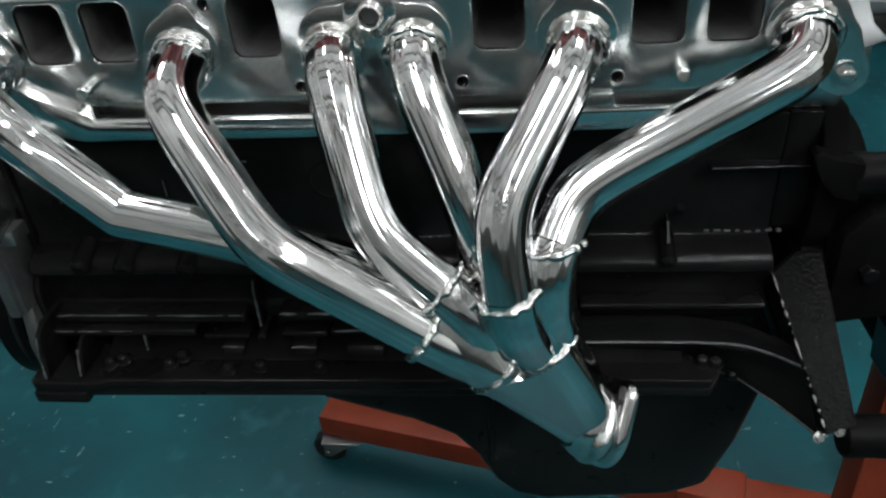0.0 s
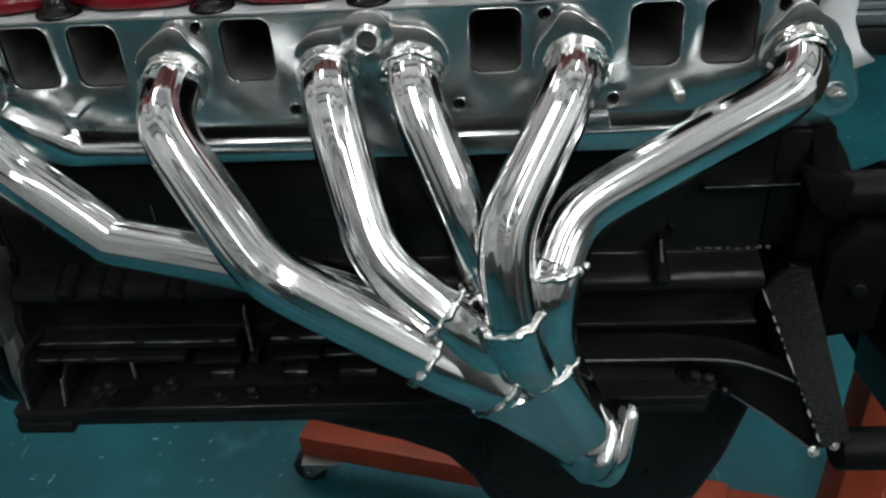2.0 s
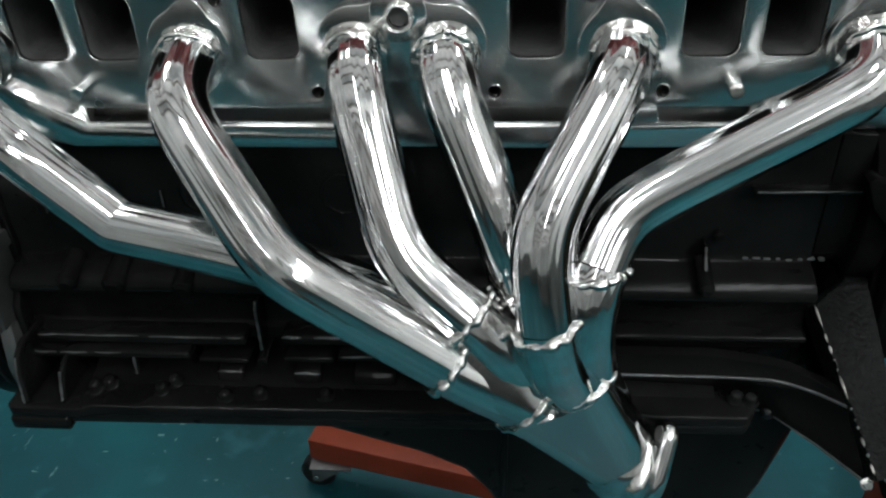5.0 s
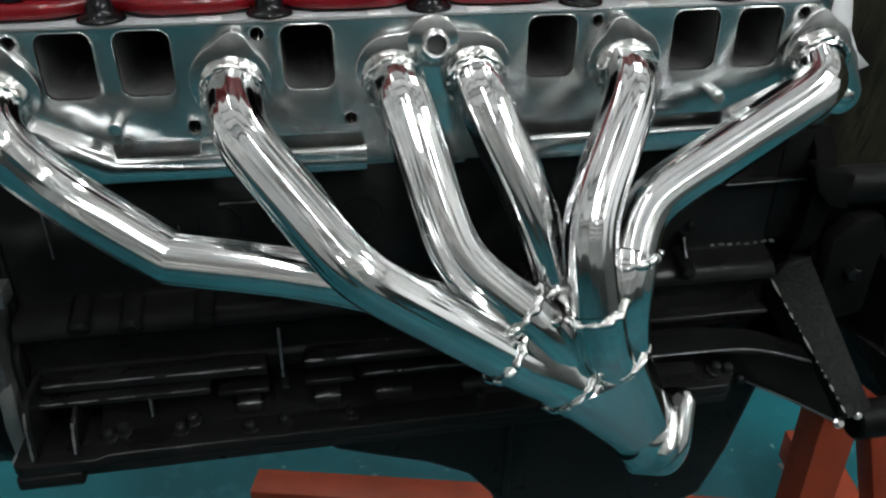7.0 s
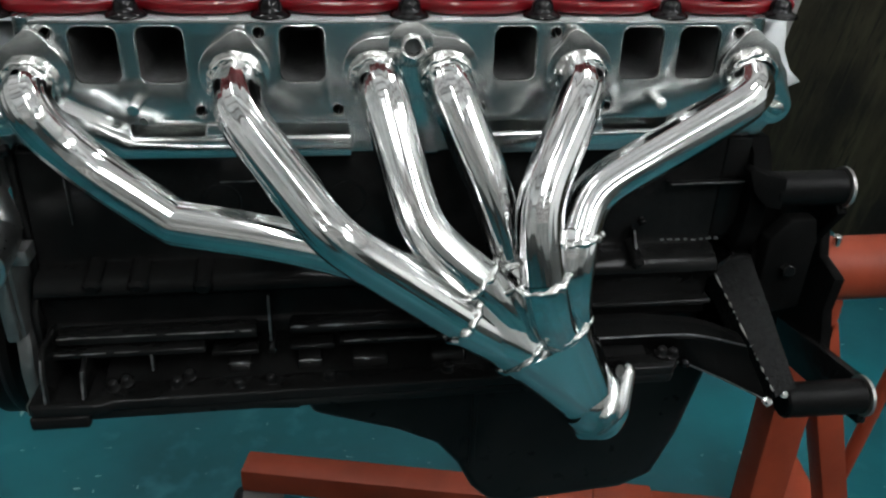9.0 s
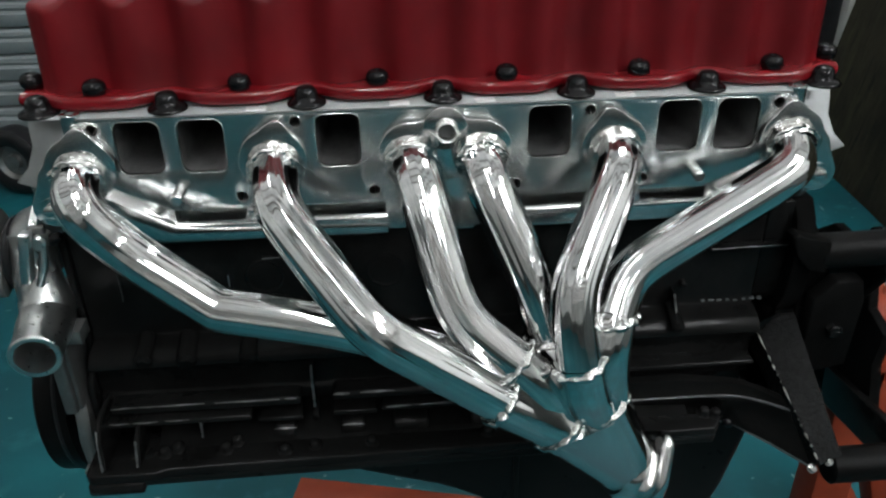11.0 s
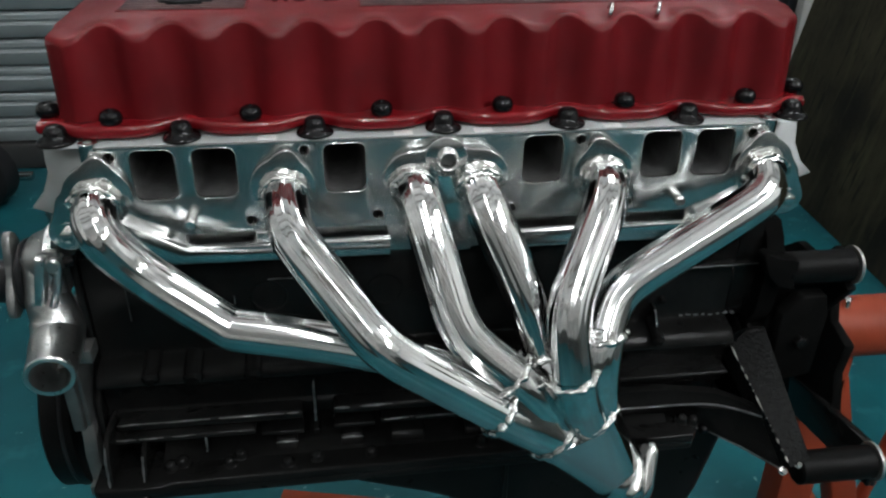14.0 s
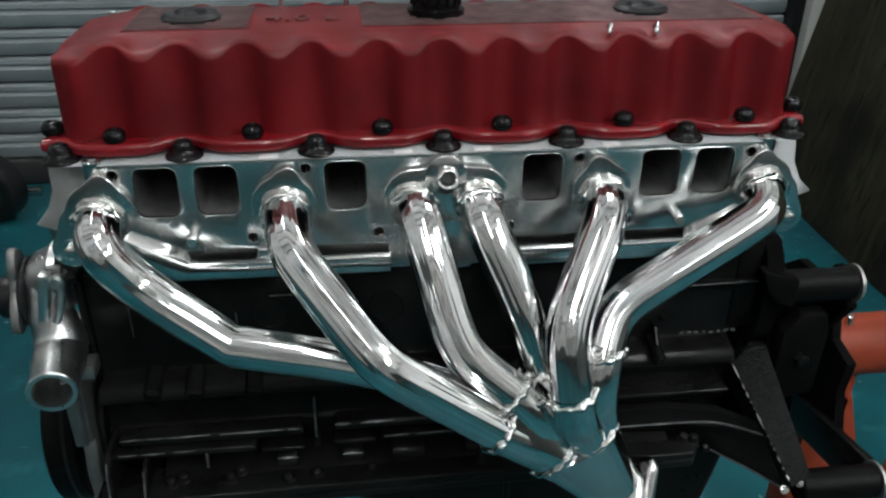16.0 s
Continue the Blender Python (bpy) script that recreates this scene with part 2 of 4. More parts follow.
def bend(nodes, step=0.006):
    """A smooth line through straight runs and bends: rows of (point, bend radius)."""
    pts = [Vector(p) for p, _ in nodes]
    out = [pts[0]]
    for i in range(1, len(pts) - 1):
        a, p, b = pts[i - 1], pts[i], pts[i + 1]
        u, v = (a - p), (b - p)
        lu, lv = u.length, v.length
        u, v = u / lu, v / lv
        ang = max(0.02, math.pi - u.angle(v))
        t = min(nodes[i][1] * math.tan(ang / 2), 0.48 * lu, 0.48 * lv)
        s, e = p + u * t, p + v * t
        n = max(3, int(ang / 0.10))
        for k in range(n + 1):
            f = k / n
            out.append(s * (1 - f) ** 2 + p * 2 * f * (1 - f) + e * f * f)
    out.append(pts[-1])
    fine = [out[0]]
    for p in out[1:]:
        d = (p - fine[-1]).length
        if d < 1e-5:
            continue
        k = max(1, int(d / step))
        q = fine[-1].copy()
        fine += [q.lerp(p, (j + 1) / k) for j in range(k)]
    return fine


def tube(line, r, n=28, radii=None, wavy=None):
    """A tube along a line; wavy gives a seed for faint lengthwise buffing waves."""
    bm = bmesh.new()
    if wavy is not None:
        rw = random.Random(wavy)
        waves = [(k, a, rw.uniform(0, 6.28), rw.uniform(-0.7, 0.7)) for k, a in ((3, 0.00024), (5, 0.00022), (8, 0.00017), (13, 0.00011), (19, 0.00008), (29, 0.00005))]
    run = 0.0
    rings, nor = [], None
    for i, p in enumerate(line):
        d = (line[min(i + 1, len(line) - 1)] - line[max(i - 1, 0)]).normalized()
        nor = d.orthogonal().normalized() if nor is None else (nor - d * nor.dot(d)).normalized()
        bi = d.cross(nor)
        rr = radii[i] if radii else r
        run += (p - line[max(i - 1, 0)]).length * 6
        ring = []
        for k in range(n):
            a = 2 * math.pi * k / n
            rk = rr + (sum(h * math.sin(m * a + ph + dr * run) * (1 + 0.25 * math.sin(run * 3 + ph)) for m, h, ph, dr in waves) if wavy is not None else 0.0)
            ring.append(bm.verts.new(p + nor * rk * math.cos(a) + bi * rk * math.sin(a)))
        rings.append(ring)
    for a, b in zip(rings[:-1], rings[1:]):
        for k in range(n):
            bm.faces.new((a[k], a[(k + 1) % n], b[(k + 1) % n], b[k]))
    bm.faces.new(rings[0][::-1])
    bm.faces.new(rings[-1])
    return bm


def bead(line, r, seed=0):
    """A lumpy weld bead along a line."""
    rnd = random.Random(seed)
    fine = []
    for p, q in zip(line[:-1], line[1:]):
        fine += [p, p.lerp(q, 0.5)]
    fine.append(line[-1])
    ph = [rnd.uniform(0, 6.28) for _ in range(4)]
    radii, pts = [], []
    for i, p in enumerate(fine):
        w = 1.15 + 0.24 * math.sin(i * 0.23 + ph[0]) + 0.12 * math.sin(i * 0.55 + ph[1]) + 0.05 * math.sin(i * 1.3 + ph[2])
        radii.append(r * max(0.45, w))
        pts.append(p + Vector((math.sin(i * 0.47 + ph[3]), math.cos(i * 0.61 + ph[1]), math.sin(i * 0.39 + ph[2]))) * r * 0.28)
    return tube(pts, r, 12, radii=radii)


def hoop(c, axis, r, n=48, a0=0.0, a1=360.0, start=(0, 0, 1)):
    z = Vector(axis).normalized()
    x = (Vector(start) - z * Vector(start).dot(z)).normalized()
    y = z.cross(x)
    return [Vector(c) + x * r * math.cos(radians(a0 + (a1 - a0) * i / n)) + y * r * math.sin(radians(a0 + (a1 - a0) * i / n)) for i in range(n + 1)]


def hexbolt(at, axis, r, h, washer=0.0, wh=0.003):
    """A hex head with a domed top over a washer."""
    bits = []
    if washer:
        bits.append(lathe([(0, 0), (0, washer), (wh, washer), (wh, 0)], at, axis, 24))
    base = Vector(at) + Vector(axis).normalized() * wh
    bits.append(lathe([(0, 0), (0, r), (h * 0.85, r), (h, r * 0.8), (h, 0)], base, axis, 6))
    return join(*bits)


def skin(rings, close=True):
    bm = bmesh.new()
    vs = [[bm.verts.new(p) for p in ring] for ring in rings]
    n = len(rings[0])
    for a, b in zip(vs[:-1], vs[1:]):
        for k in range(n):
            bm.faces.new((a[k], a[(k + 1) % n], b[(k + 1) % n], b[k]))
    if close:
        bm.faces.new(vs[0][::-1])
        bm.faces.new(vs[-1])
    return bm


def hull2d(circles, n=10):
    """A convex outline round circles (x, z, r)."""
    pts = []
    for k in range(len(circles) * n * 4):
        a = 2 * math.pi * k / (len(circles) * n * 4)
        x, z, r = max(circles, key=lambda q: q[0] * math.cos(a) + q[1] * math.sin(a) + q[2])
        pts.append((x + r * math.cos(a), z + r * math.sin(a)))
    return pts


# ---- the room ----
FLOOR = 0.0
tagged(part("floor", box(-3.4, 3.4, -7.0, 3.0, -0.1, FLOOR), FLOORM), "teal painted concrete workshop floor with pale scuffs", "floor", kind="structure")
tagged(part("ceiling", box(-3.4, 3.4, -7.0, 3.0, 3.0, 3.1), CEILM), "white painted workshop ceiling", "ceiling", kind="structure")
tagged(part("wall_south", box(-3.4, 3.4, -7.1, -7.0, 0, 3.0), WALLD), "pale grey workshop wall", "wall", kind="structure")
tagged(part("wall_north", box(-3.4, 3.4, 3.0, 3.1, 0, 3.0), WALLM), "pale painted workshop wall", "wall", kind="structure")
tagged(part("wall_west", box(-3.5, -3.4, -7.0, 3.0, 0, 3.0), WALLD), "pale grey workshop wall", "wall", kind="structure")
tagged(part("wall_east", box(3.4, 3.5, -7.0, 3.0, 0, 3.0), WALLD), "pale grey workshop wall", "wall", kind="structure")


def ceiling_light(x, y, half, w):
    t = thing("ceiling_light", "hanging white ceiling light with a bright opal diffuser", "ceiling light", "ceiling lights")
    part("rod", rod((x, y - 0.4, 2.66), (x, y - 0.4, 3.0), 0.006), CEILM, t)
    part("rod", rod((x, y + 0.4, 2.66), (x, y + 0.4, 3.0), 0.006), CEILM, t)
    part("diffuser", box(x - w, x + w, y - half, y + half, 2.585, 2.643, 0.020), GLOW, t)
    part("reflector", box(x - 0.125, x + 0.125, y - half, y + half, 2.645, 2.659, 0.003), CEILM, t, "white painted reflector")


for x, y, half, w in LAMPS:
    ceiling_light(x, y, half, w)
# unseen glowing panels added under the ceiling to brighten room and chrome
for x0, x1 in ((-3.33, -1.20), (-1.10, 1.00), (1.10, 3.33)):
    glow_sheet = thing("bounce_panel", "unseen glowing ceiling panel added in place of bounced light", "roof light", "roof lights")
    part("glow_sheet", box(x0, x1, -6.85, 2.0, 2.980, 2.996), BOUNCEGLOW, glow_sheet)
    part("frame", box(x0 - 0.03, x0 - 0.001, -6.85, 2.0, 2.965, 2.998, 0.003), CEILM, glow_sheet)
    part("frame", box(x1 + 0.001, x1 + 0.03, -6.85, 2.0, 2.965, 2.998, 0.003), CEILM, glow_sheet)
# unseen dark bars, added so that the chrome reflects dark streaks
for y in (-6.0, -5.1, -4.2, -3.5, -2.9, -2.35, -0.95, -0.45, 0.1, 0.75, 1.7):
    tagged(part("trim", box(-3.4, 3.4, y - 0.045, y + 0.045, 2.86, 3.0, 0.004), STREAKBAR), "unseen dark bar added under the ceiling to streak reflections", "beam", kind="structure")
# unseen bands added low on the walls to darken what the chrome reflects
for nm, bb in (("dark_band_south", (-3.4, 3.4, -6.996, -6.98, 0, 1.0)), ("dark_band_west", (-3.398, -3.38, -6.975, 2.1, 0, 1.0)), ("dark_band_east", (3.38, 3.398, -6.975, 2.1, 0, 1.0))):
    tagged(part(nm, box(*bb), DARKBAND), "unseen dark wall band added for reflections", "wall", kind="structure")

# ---- background ----
tagged(part("backing_wall", box(-3.4, 1.497, 2.22, 2.30, 0.0, 3.0), WALLM), "pale wall behind the shutter", "wall", kind="structure")
shutter = thing("roller_shutter", "closed grey metal roller shutter with ribbed horizontal slats", "roller shutter")
slat_line = [(2.122, 0.0), (2.109, 0.0038), (2.102, 0.019), (2.100, 0.0434), (2.106, 0.050), (2.108, 0.054), (2.102, 0.0614), (2.103, 0.0751), (2.109, 0.0812), (2.122, 0.0836), (2.132, 0.0836), (2.132, 0.0)]
slat = finish(prism(slat_line, "x", -3.0, 1.457), 30)
slat.materials.append(SHUT)
for k in range(22):
    s = part("slat", slat, SHUT, shutter)
    s.location.z = 0.0916 + 0.0870 * k
part("bottom_rail", box(-3.0, 1.457, 2.085, 2.135, 0.004, 0.089, 0.006), DARKW, shutter, "dark bottom rail")
part("guide_rail", box(1.461, 1.498, 2.05, 2.18, 0.0, 3.0, 0.004), RUBBER, shutter, "dark guide channel")
tagged(part("wall_pier", box(1.5005, 2.1, 2.015, 2.30, 0.0, 3.0, 0.006), WALLM), "pale painted wall pier beside the shutter", "wall", kind="structure")
board = thing("wooden_board", "large dark weathered plywood board standing on its edge", "wooden board")
pan_ = prism([(0.0, 0.0), (2.08, 0.0), (2.08, 1.40), (0.0, 1.40)], "y", -0.015, 0.015, 0.003)
bx = Vector((-0.0560, -0.9984, 0.0))
pan_.transform(Matrix(((bx.x, -bx.y, 0.181, 1.380), (bx.y, bx.x, 0, 1.905), (0, 0, 1, 0.003), (0, 0, 0, 1))))
part("panel", pan_, WOOD, board)
tyre = thing("tyre", "black rubber tyre standing near the shutter", "tyre")
TX, TY = -1.185, 1.82
part("tread", lathe([(-0.033, 0.055), (-0.040, 0.074), (-0.038, 0.094), (-0.029, 0.104), (0.0, 0.1068), (0.029, 0.104), (0.038, 0.094), (0.040, 0.074), (0.033, 0.055), (-0.033, 0.055)], (TX, TY, 0.107), (0.35, 1, 0), 48), RUBBER, tyre)
part("rim", lathe([(-0.029, 0.0), (-0.029, 0.022), (-0.015, 0.025), (-0.015, 0.048), (-0.031, 0.0545), (0.031, 0.0545), (0.031, 0.0)], (TX, TY, 0.107), (0.35, 1, 0), 36), CAST2, tyre)
tagged(part("metal_bar", box(-1.185, -1.110, 1.985, 2.02, 0.0, 0.024, 0.006), STEEL), "short bright metal bar lying before the shutter", "metal bar")

# ---- cylinder head ----
FACE = 0.028
head = thing("cylinder_head", "bare machined aluminium cylinder head with open rectangular intake ports", "cylinder head")
PORTS = [-0.2465, -0.1965, -0.0872, 0.0872, 0.1965, 0.2465]
EXH = [-0.294, -0.1395, -0.0292, 0.029, 0.1415, 0.291]
PZ = 0.831
holes = [rrect(x, 0.8415, 0.037, 0.046, 0.008) for x in PORTS]
holes += [ring_pts(x, 0.859, 0.0050, 16) for x in (-0.28, -0.1205, 0.1205, 0.28)]
holes += [ring_pts(x, 0.7955, 0.0050, 16) for x in (-0.1705, -0.060, 0.060, 0.1705)]
pad = [(-0.2975, 0.868), (-0.2975, 0.828), (-0.287, 0.815), (-0.262, 0.800), (-0.229, 0.7845), (-0.166, 0.7845), (-0.164, 0.760), (-0.147, 0.760), (-0.145, 0.7845), (-0.052, 0.7845), (-0.050, 0.758)]
pad += [(-x, z) for x, z in reversed(pad)]
part("manifold_face", prism(pad, "y", FACE, 0.145, 0.0008, 2, holes), ALLOY, head, "machined face with open ports")
part("body", join(box(-0.337, 0.337, 0.1455, 0.220, 0.757, 0.8675, 0.002), box(-0.335, 0.335, 0.052, 0.1448, 0.757, 0.7843, 0.001),
                  box(-0.337, -0.3185, 0.072, 0.1448, 0.775, 0.8675, 0.004), box(0.3185, 0.337, 0.072, 0.1448, 0.775, 0.8675, 0.004)), ALLOY, head)
for s in (-1, 1):
    end = [(s * 0.2980, 0.8685), (s * 0.342, 0.8685), (s * 0.341, 0.850), (s * 0.339, 0.838), (s * 0.344, 0.822), (s * 0.354, 0.812), (s * 0.335, 0.806), (s * 0.2980, 0.810)]
    lug = prism(end, "y", 0.036, 0.110, 0.0015)
    for v in lug.verts:
        if v.co.y < 0.06:
            v.co.y += max(0.0, v.co.z - 0.808) * 0.50
    part("end_lug", lug, MILL, head)
    foot = [(s * 0.300, 0.815), (s * 0.350, 0.8055), (s * 0.346, 0.775), (s * 0.330, 0.757), (s * 0.300, 0.757)]
    part("end_foot", prism(foot, "y", 0.050, 0.083, 0.002), ALLOY, head)
    back = [(0.0505, 0.7550), (0.242, 0.7552), (0.256, 0.7580), (0.268, 0.763), (0.281, 0.7715), (0.291, 0.780), (0.307, 0.799), (0.318, 0.820), (0.308, 0.8365), (0.287, 0.8158), (0.262, 0.8008), (0.229, 0.7853), (0.2265, 0.7755), (0.0505, 0.7755)]
    crease = back[:8] + [(0.3122, 0.8312), (0.2908, 0.8095), (0.2650, 0.7945), (0.2290, 0.7800), (0.2265, 0.7748), (0.0505, 0.7745)]
    front = [(0.0505, 0.7568), (0.242, 0.7570), (0.2555, 0.7597), (0.267, 0.7646), (0.2797, 0.7730), (0.2895, 0.7813), (0.3052, 0.8000), (0.3155, 0.8203), (0.3110, 0.8290), (0.2902, 0.8080), (0.2645, 0.7930), (0.2290, 0.7784), (0.2265, 0.7731), (0.0505, 0.7728)]
    sections = []
    for y0, lean, outline in ((0.060, 0, back), (0.0277, 0, back), (0.0222, 0.14, crease), (0.0210, 0.14, front)):
        sections.append([Vector((s * x, y0 + lean * max(0.0, 0.774 + max(0.0, x - 0.2275) * 0.62 - z), z)) for x, z in outline])
    part("lower_lip", skin(sections), CHROME2, head, "rolled polished lower lip", smooth=75)
    part("lip_bridge", prism([(s * 0.168, 0.786), (s * 0.143, 0.786), (s * 0.140, 0.770), (s * 0.171, 0.770)], "y", 0.0238, 0.06, 0.002, 3), ALLOY, head)
for x, z in [(u, 0.859) for u in (-0.28, -0.1205, 0.1205, 0.28)] + [(u, 0.7955) for u in (-0.1705, -0.060, 0.060, 0.1705)]:
    part("bolt_hole", lathe([(0.0005, 0.0049), (0.034, 0.0047), (0.034, 0)], (x, FACE, z), (0, 1, 0), 20), PORT, head, "threaded hole coloured dark for its shade")
    part("hole_rim", tube(hoop((x, FACE + 0.0002, z), (0, -1, 0), 0.0050, 24), 0.0006, 8), STEEL, head, "bright chamfered hole edge")
    part("hole_pin", rod((x + 0.0005, FACE + 0.001, z - 0.0036), (x + 0.0005, FACE + 0.012, z + 0.0006), 0.0011, 0.0003, 10), STEEL, head, "thin bright pin in the hole")
for x in (-0.2195, 0.2125):
    part("locating_stud", rod((x, FACE - 0.0210, 0.8035), (x, FACE + 0.02, 0.8050), 0.0050, 0.0008), STEEL, head, "bright steel stud")
# dark sleeves in the ports paint in the shade of their depth
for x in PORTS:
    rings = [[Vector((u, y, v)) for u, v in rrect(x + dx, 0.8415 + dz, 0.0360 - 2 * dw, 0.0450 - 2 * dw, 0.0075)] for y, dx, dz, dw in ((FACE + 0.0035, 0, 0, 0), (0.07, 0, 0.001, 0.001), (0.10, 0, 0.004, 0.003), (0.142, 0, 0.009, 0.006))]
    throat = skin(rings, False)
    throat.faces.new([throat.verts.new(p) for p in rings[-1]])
    part("port_throat", throat, PORT, head, "port throat coloured dark for its shade")
    edge = [Vector((u, FACE + 0.0002, v)) for u, v in rrect(x, 0.8415, 0.037, 0.046, 0.008)]
    part("port_rim", tube(edge + edge[:1], 0.0005, 8), STEEL, head, "bright chamfered port edge")
part("deck_strip", box(-0.317, 0.317, FACE + 0.0008, 0.075, 0.8681, 0.8685, 0.0001), MATTE, head, "milled grey deck along the cover")
for x in (-0.151, -0.036, 0.034, 0.150):
    part("machined_pad", box(x - 0.008, x + 0.008, 0.030, 0.0405, 0.8675, 0.8695, 0.0006), PALE, head)
for s in (-1, 1):
    part("corner_boss", lathe([(-0.02, 0.0), (-0.02, 0.008), (0.0025, 0.008), (0.003, 0.0072), (0.003, 0.004), (-0.004, 0.004), (-0.004, 0)], (s * 0.296, 0.034, 0.8685), (0, 0, 1), 20), ALLOY, head)

# ---- rocker cover ----
cover = thing("valve_cover", "red powder-coated cast valve cover with scalloped sides and black grommets", "valve cover")


TOP = 0.9605


def cover_shell():
    bm = bmesh.new()
    n = 420
    rows = []
    for i in range(n + 1):
        x = -0.3230 + 0.6520 * i / n
        h = 0.5 + 0.5 * math.cos(2 * math.pi * (x + 0.333) / 0.0555)
        h = h * h * (3 - 2 * h) * 0.4 + h * 0.6
        e = max(0.0, (-x - 0.266) / 0.060, (x - 0.300) / 0.030)
        drop = (0.0165 if x < 0 else 0.0080) * e ** 1.5
        calm = min(1.0, max(0.0, (0.318 - abs(x)) / 0.012))
        calm = calm * calm * (3 - 2 * calm)
        h = h * calm + 0.20 * (1 - calm)
        y0 = 0.0570 + 0.0125 * h + 0.016 * max(0.0, (abs(x) - 0.306) / 0.022) ** 2
        zc = 0.9515 + 0.0075 * h - drop * 0.35
        top = TOP - drop * 0.62
        yb = y0 - 0.0020 - 0.0030 * h
        f = 0.0090 - 0.0055 * h
        s = max(0.05, (top - 0.002 - zc) / (0.095 - y0))
        arc = [(y0 + f * (1 - math.cos(radians(a))), zc - f * 0.75 + f * 0.9 * math.sin(radians(a))) for a in (0, 15, 30, 45, 60, 75)]
        ya, za = arc[-1]
        sec = [(yb - 0.0015, 0.8800), (yb, 0.8860), (yb + 0.0006, 0.900), (y0 - 0.0012, 0.922), (y0 - 0.0003, zc - f - 0.004)] + arc
        sec += [(ya + (0.095 - ya) * q, za + (top - 0.0020 - za) * q) for q in (0.2, 0.5, 0.8)] + [(0.095, top - 0.0018), (0.101, top), (0.20, top), (0.215, top - 0.01), (0.224, zc), (0.226, 0.88)]
        rows.append([bm.verts.new((x, y, z)) for y, z in sec])
    for a, b in zip(rows[:-1], rows[1:]):
        for k in range(len(a) - 1):
            bm.faces.new((a[k], a[k + 1], b[k + 1], b[k]))
    bm.faces.new(rows[0])
    bm.faces.new(rows[-1][::-1])
    return bm


part("shell", cover_shell(), RED, cover, smooth=55)
rail = []
for i in range(221):
    x = -0.342 + 0.684 * i / 220
    dip = (0.5 + 0.5 * math.cos(2 * math.pi * (x + 0.333) / 0.111)) ** 2.5
    rail.append((x, 0.0385 + 0.0180 * dip))
rail += [(0.342, 0.235), (-0.342, 0.235)]
part("flange", prism(rail, "z", 0.8700, 0.8815, 0.0045, 4), REDGLOSS, cover)
for a, b in ((-0.273, -0.164), (-0.068, 0.308)):
    part("rib_bed", box(a, b, 0.104, 0.196, TOP - 0.002, TOP + 0.0006, 0.0003), RED, cover)
    for k in range(11):
        y = 0.106 + 0.0088 * k
        part("rib", box(a + 0.002, b - 0.002, y, y + 0.0018, TOP, TOP + 0.0022, 0.0005), ALLOYRIB, cover, "bare polished rib")
txt = bpy.data.curves.new("lettering", "FONT")
txt.body, txt.size, txt.extrude, txt.bevel_depth, txt.space_character = "4.0 L", 0.030, 0.0012, 0.0003, 1.12
tob = new("lettering", txt)
tob.matrix_world = pose(-0.152, 0.131, TOP + 0.001)
tob.parent = cover
txt.materials.append(LETTER)
tob["label"] = "raised bare metal displacement lettering"
for x, r in ((-0.219, 0.027), (0.2035, 0.026)):
    part("grommet", lathe([(0, 0), (0, r), (0.003, r), (0.0065, r * 0.86), (0.0065, r * 0.55), (0.002, r * 0.45), (0.002, r * 0.30), (0.005, r * 0.22), (0.005, 0)], (x, 0.146, TOP + 0.001), (0, 0, 1), 36), RUBBER, cover, "black rubber grommet")
cap = part("oil_cap", lathe([(0, 0), (0, 0.027), (0.006, 0.027), (0.0075, 0.0225), (0.026, 0.0225), (0.029, 0.020), (0.029, 0)], (0.005, 0.150, TOP + 0.001), (0, 0, 1), 40), BOLT, cover, "glossy black oil filler cap")
for i in range(16):
    a = 2 * math.pi * i / 16
    part("grip", rod((0.005 + 0.0226 * math.cos(a), 0.150 + 0.0226 * math.sin(a), TOP + 0.010), (0.005 + 0.0226 * math.cos(a), 0.150 + 0.0226 * math.sin(a), TOP + 0.028), 0.0018, 0.0004, 8), BOLT, cap)
for x in (-0.143, -0.078):
    part("stud", rod((x, 0.222, 0.955), (x, 0.222, 1.03), 0.0028, 0.0006, 12), STEEL, cover, "bright thin steel stud")
for x in (0.150, 0.193):
    part("wire_clip", tube(bend([((x - 0.002, 0.074, 0.950), 0), ((x - 0.001, 0.068, 0.960), 0.004), ((x + 0.003, 0.078, 0.965), 0.004), ((x + 0.003, 0.088, 0.960), 0)], 0.002), 0.0019, 10), STEEL, cover, "bright wire clip")


def dome(r, h):
    k = r * 0.62
    prof = [(0, 0), (0, r), (0.0016, r), (0.0030, r * 0.90), (0.0044, r * 0.72), (0.0054, k)]
    prof += [(0.0054 + (h - 0.0054) * math.sin(radians(a)) ** 0.9, k * (1.0 - 0.12 * a / 90) * math.cos(radians(a)) ** 0.45) for a in (18, 36, 52, 66, 78, 86)]
    return lathe(prof + [(h, 0)], (0, 0, 0), (0, 0, 1), 28)


hb = finish(dome(0.0160, 0.0150), 60)
hb.materials.append(BOLT)
for i in range(7):
    b = part("head_bolt", hb, BOLT)
    b.location = (-0.3225 if i == 0 else 0.3215 if i == 6 else -0.333 + 0.111 * i, 0.0435, 0.8686)
    tagged(b, "black oxide head bolt with a wide domed base", "bolt", "head bolts along the cover")
cb = finish(lathe([(0, 0), (0, 0.0080), (0.002, 0.0091), (0.0045, 0.0095), (0.0070, 0.0092), (0.0092, 0.0081), (0.0108, 0.0062), (0.0115, 0.0042), (0.0112, 0.0028), (0.0098, 0.0022), (0.0098, 0)], (0, 0, 0), (0, 0, 1), 26), 70)
cb.materials.append(BOLT)
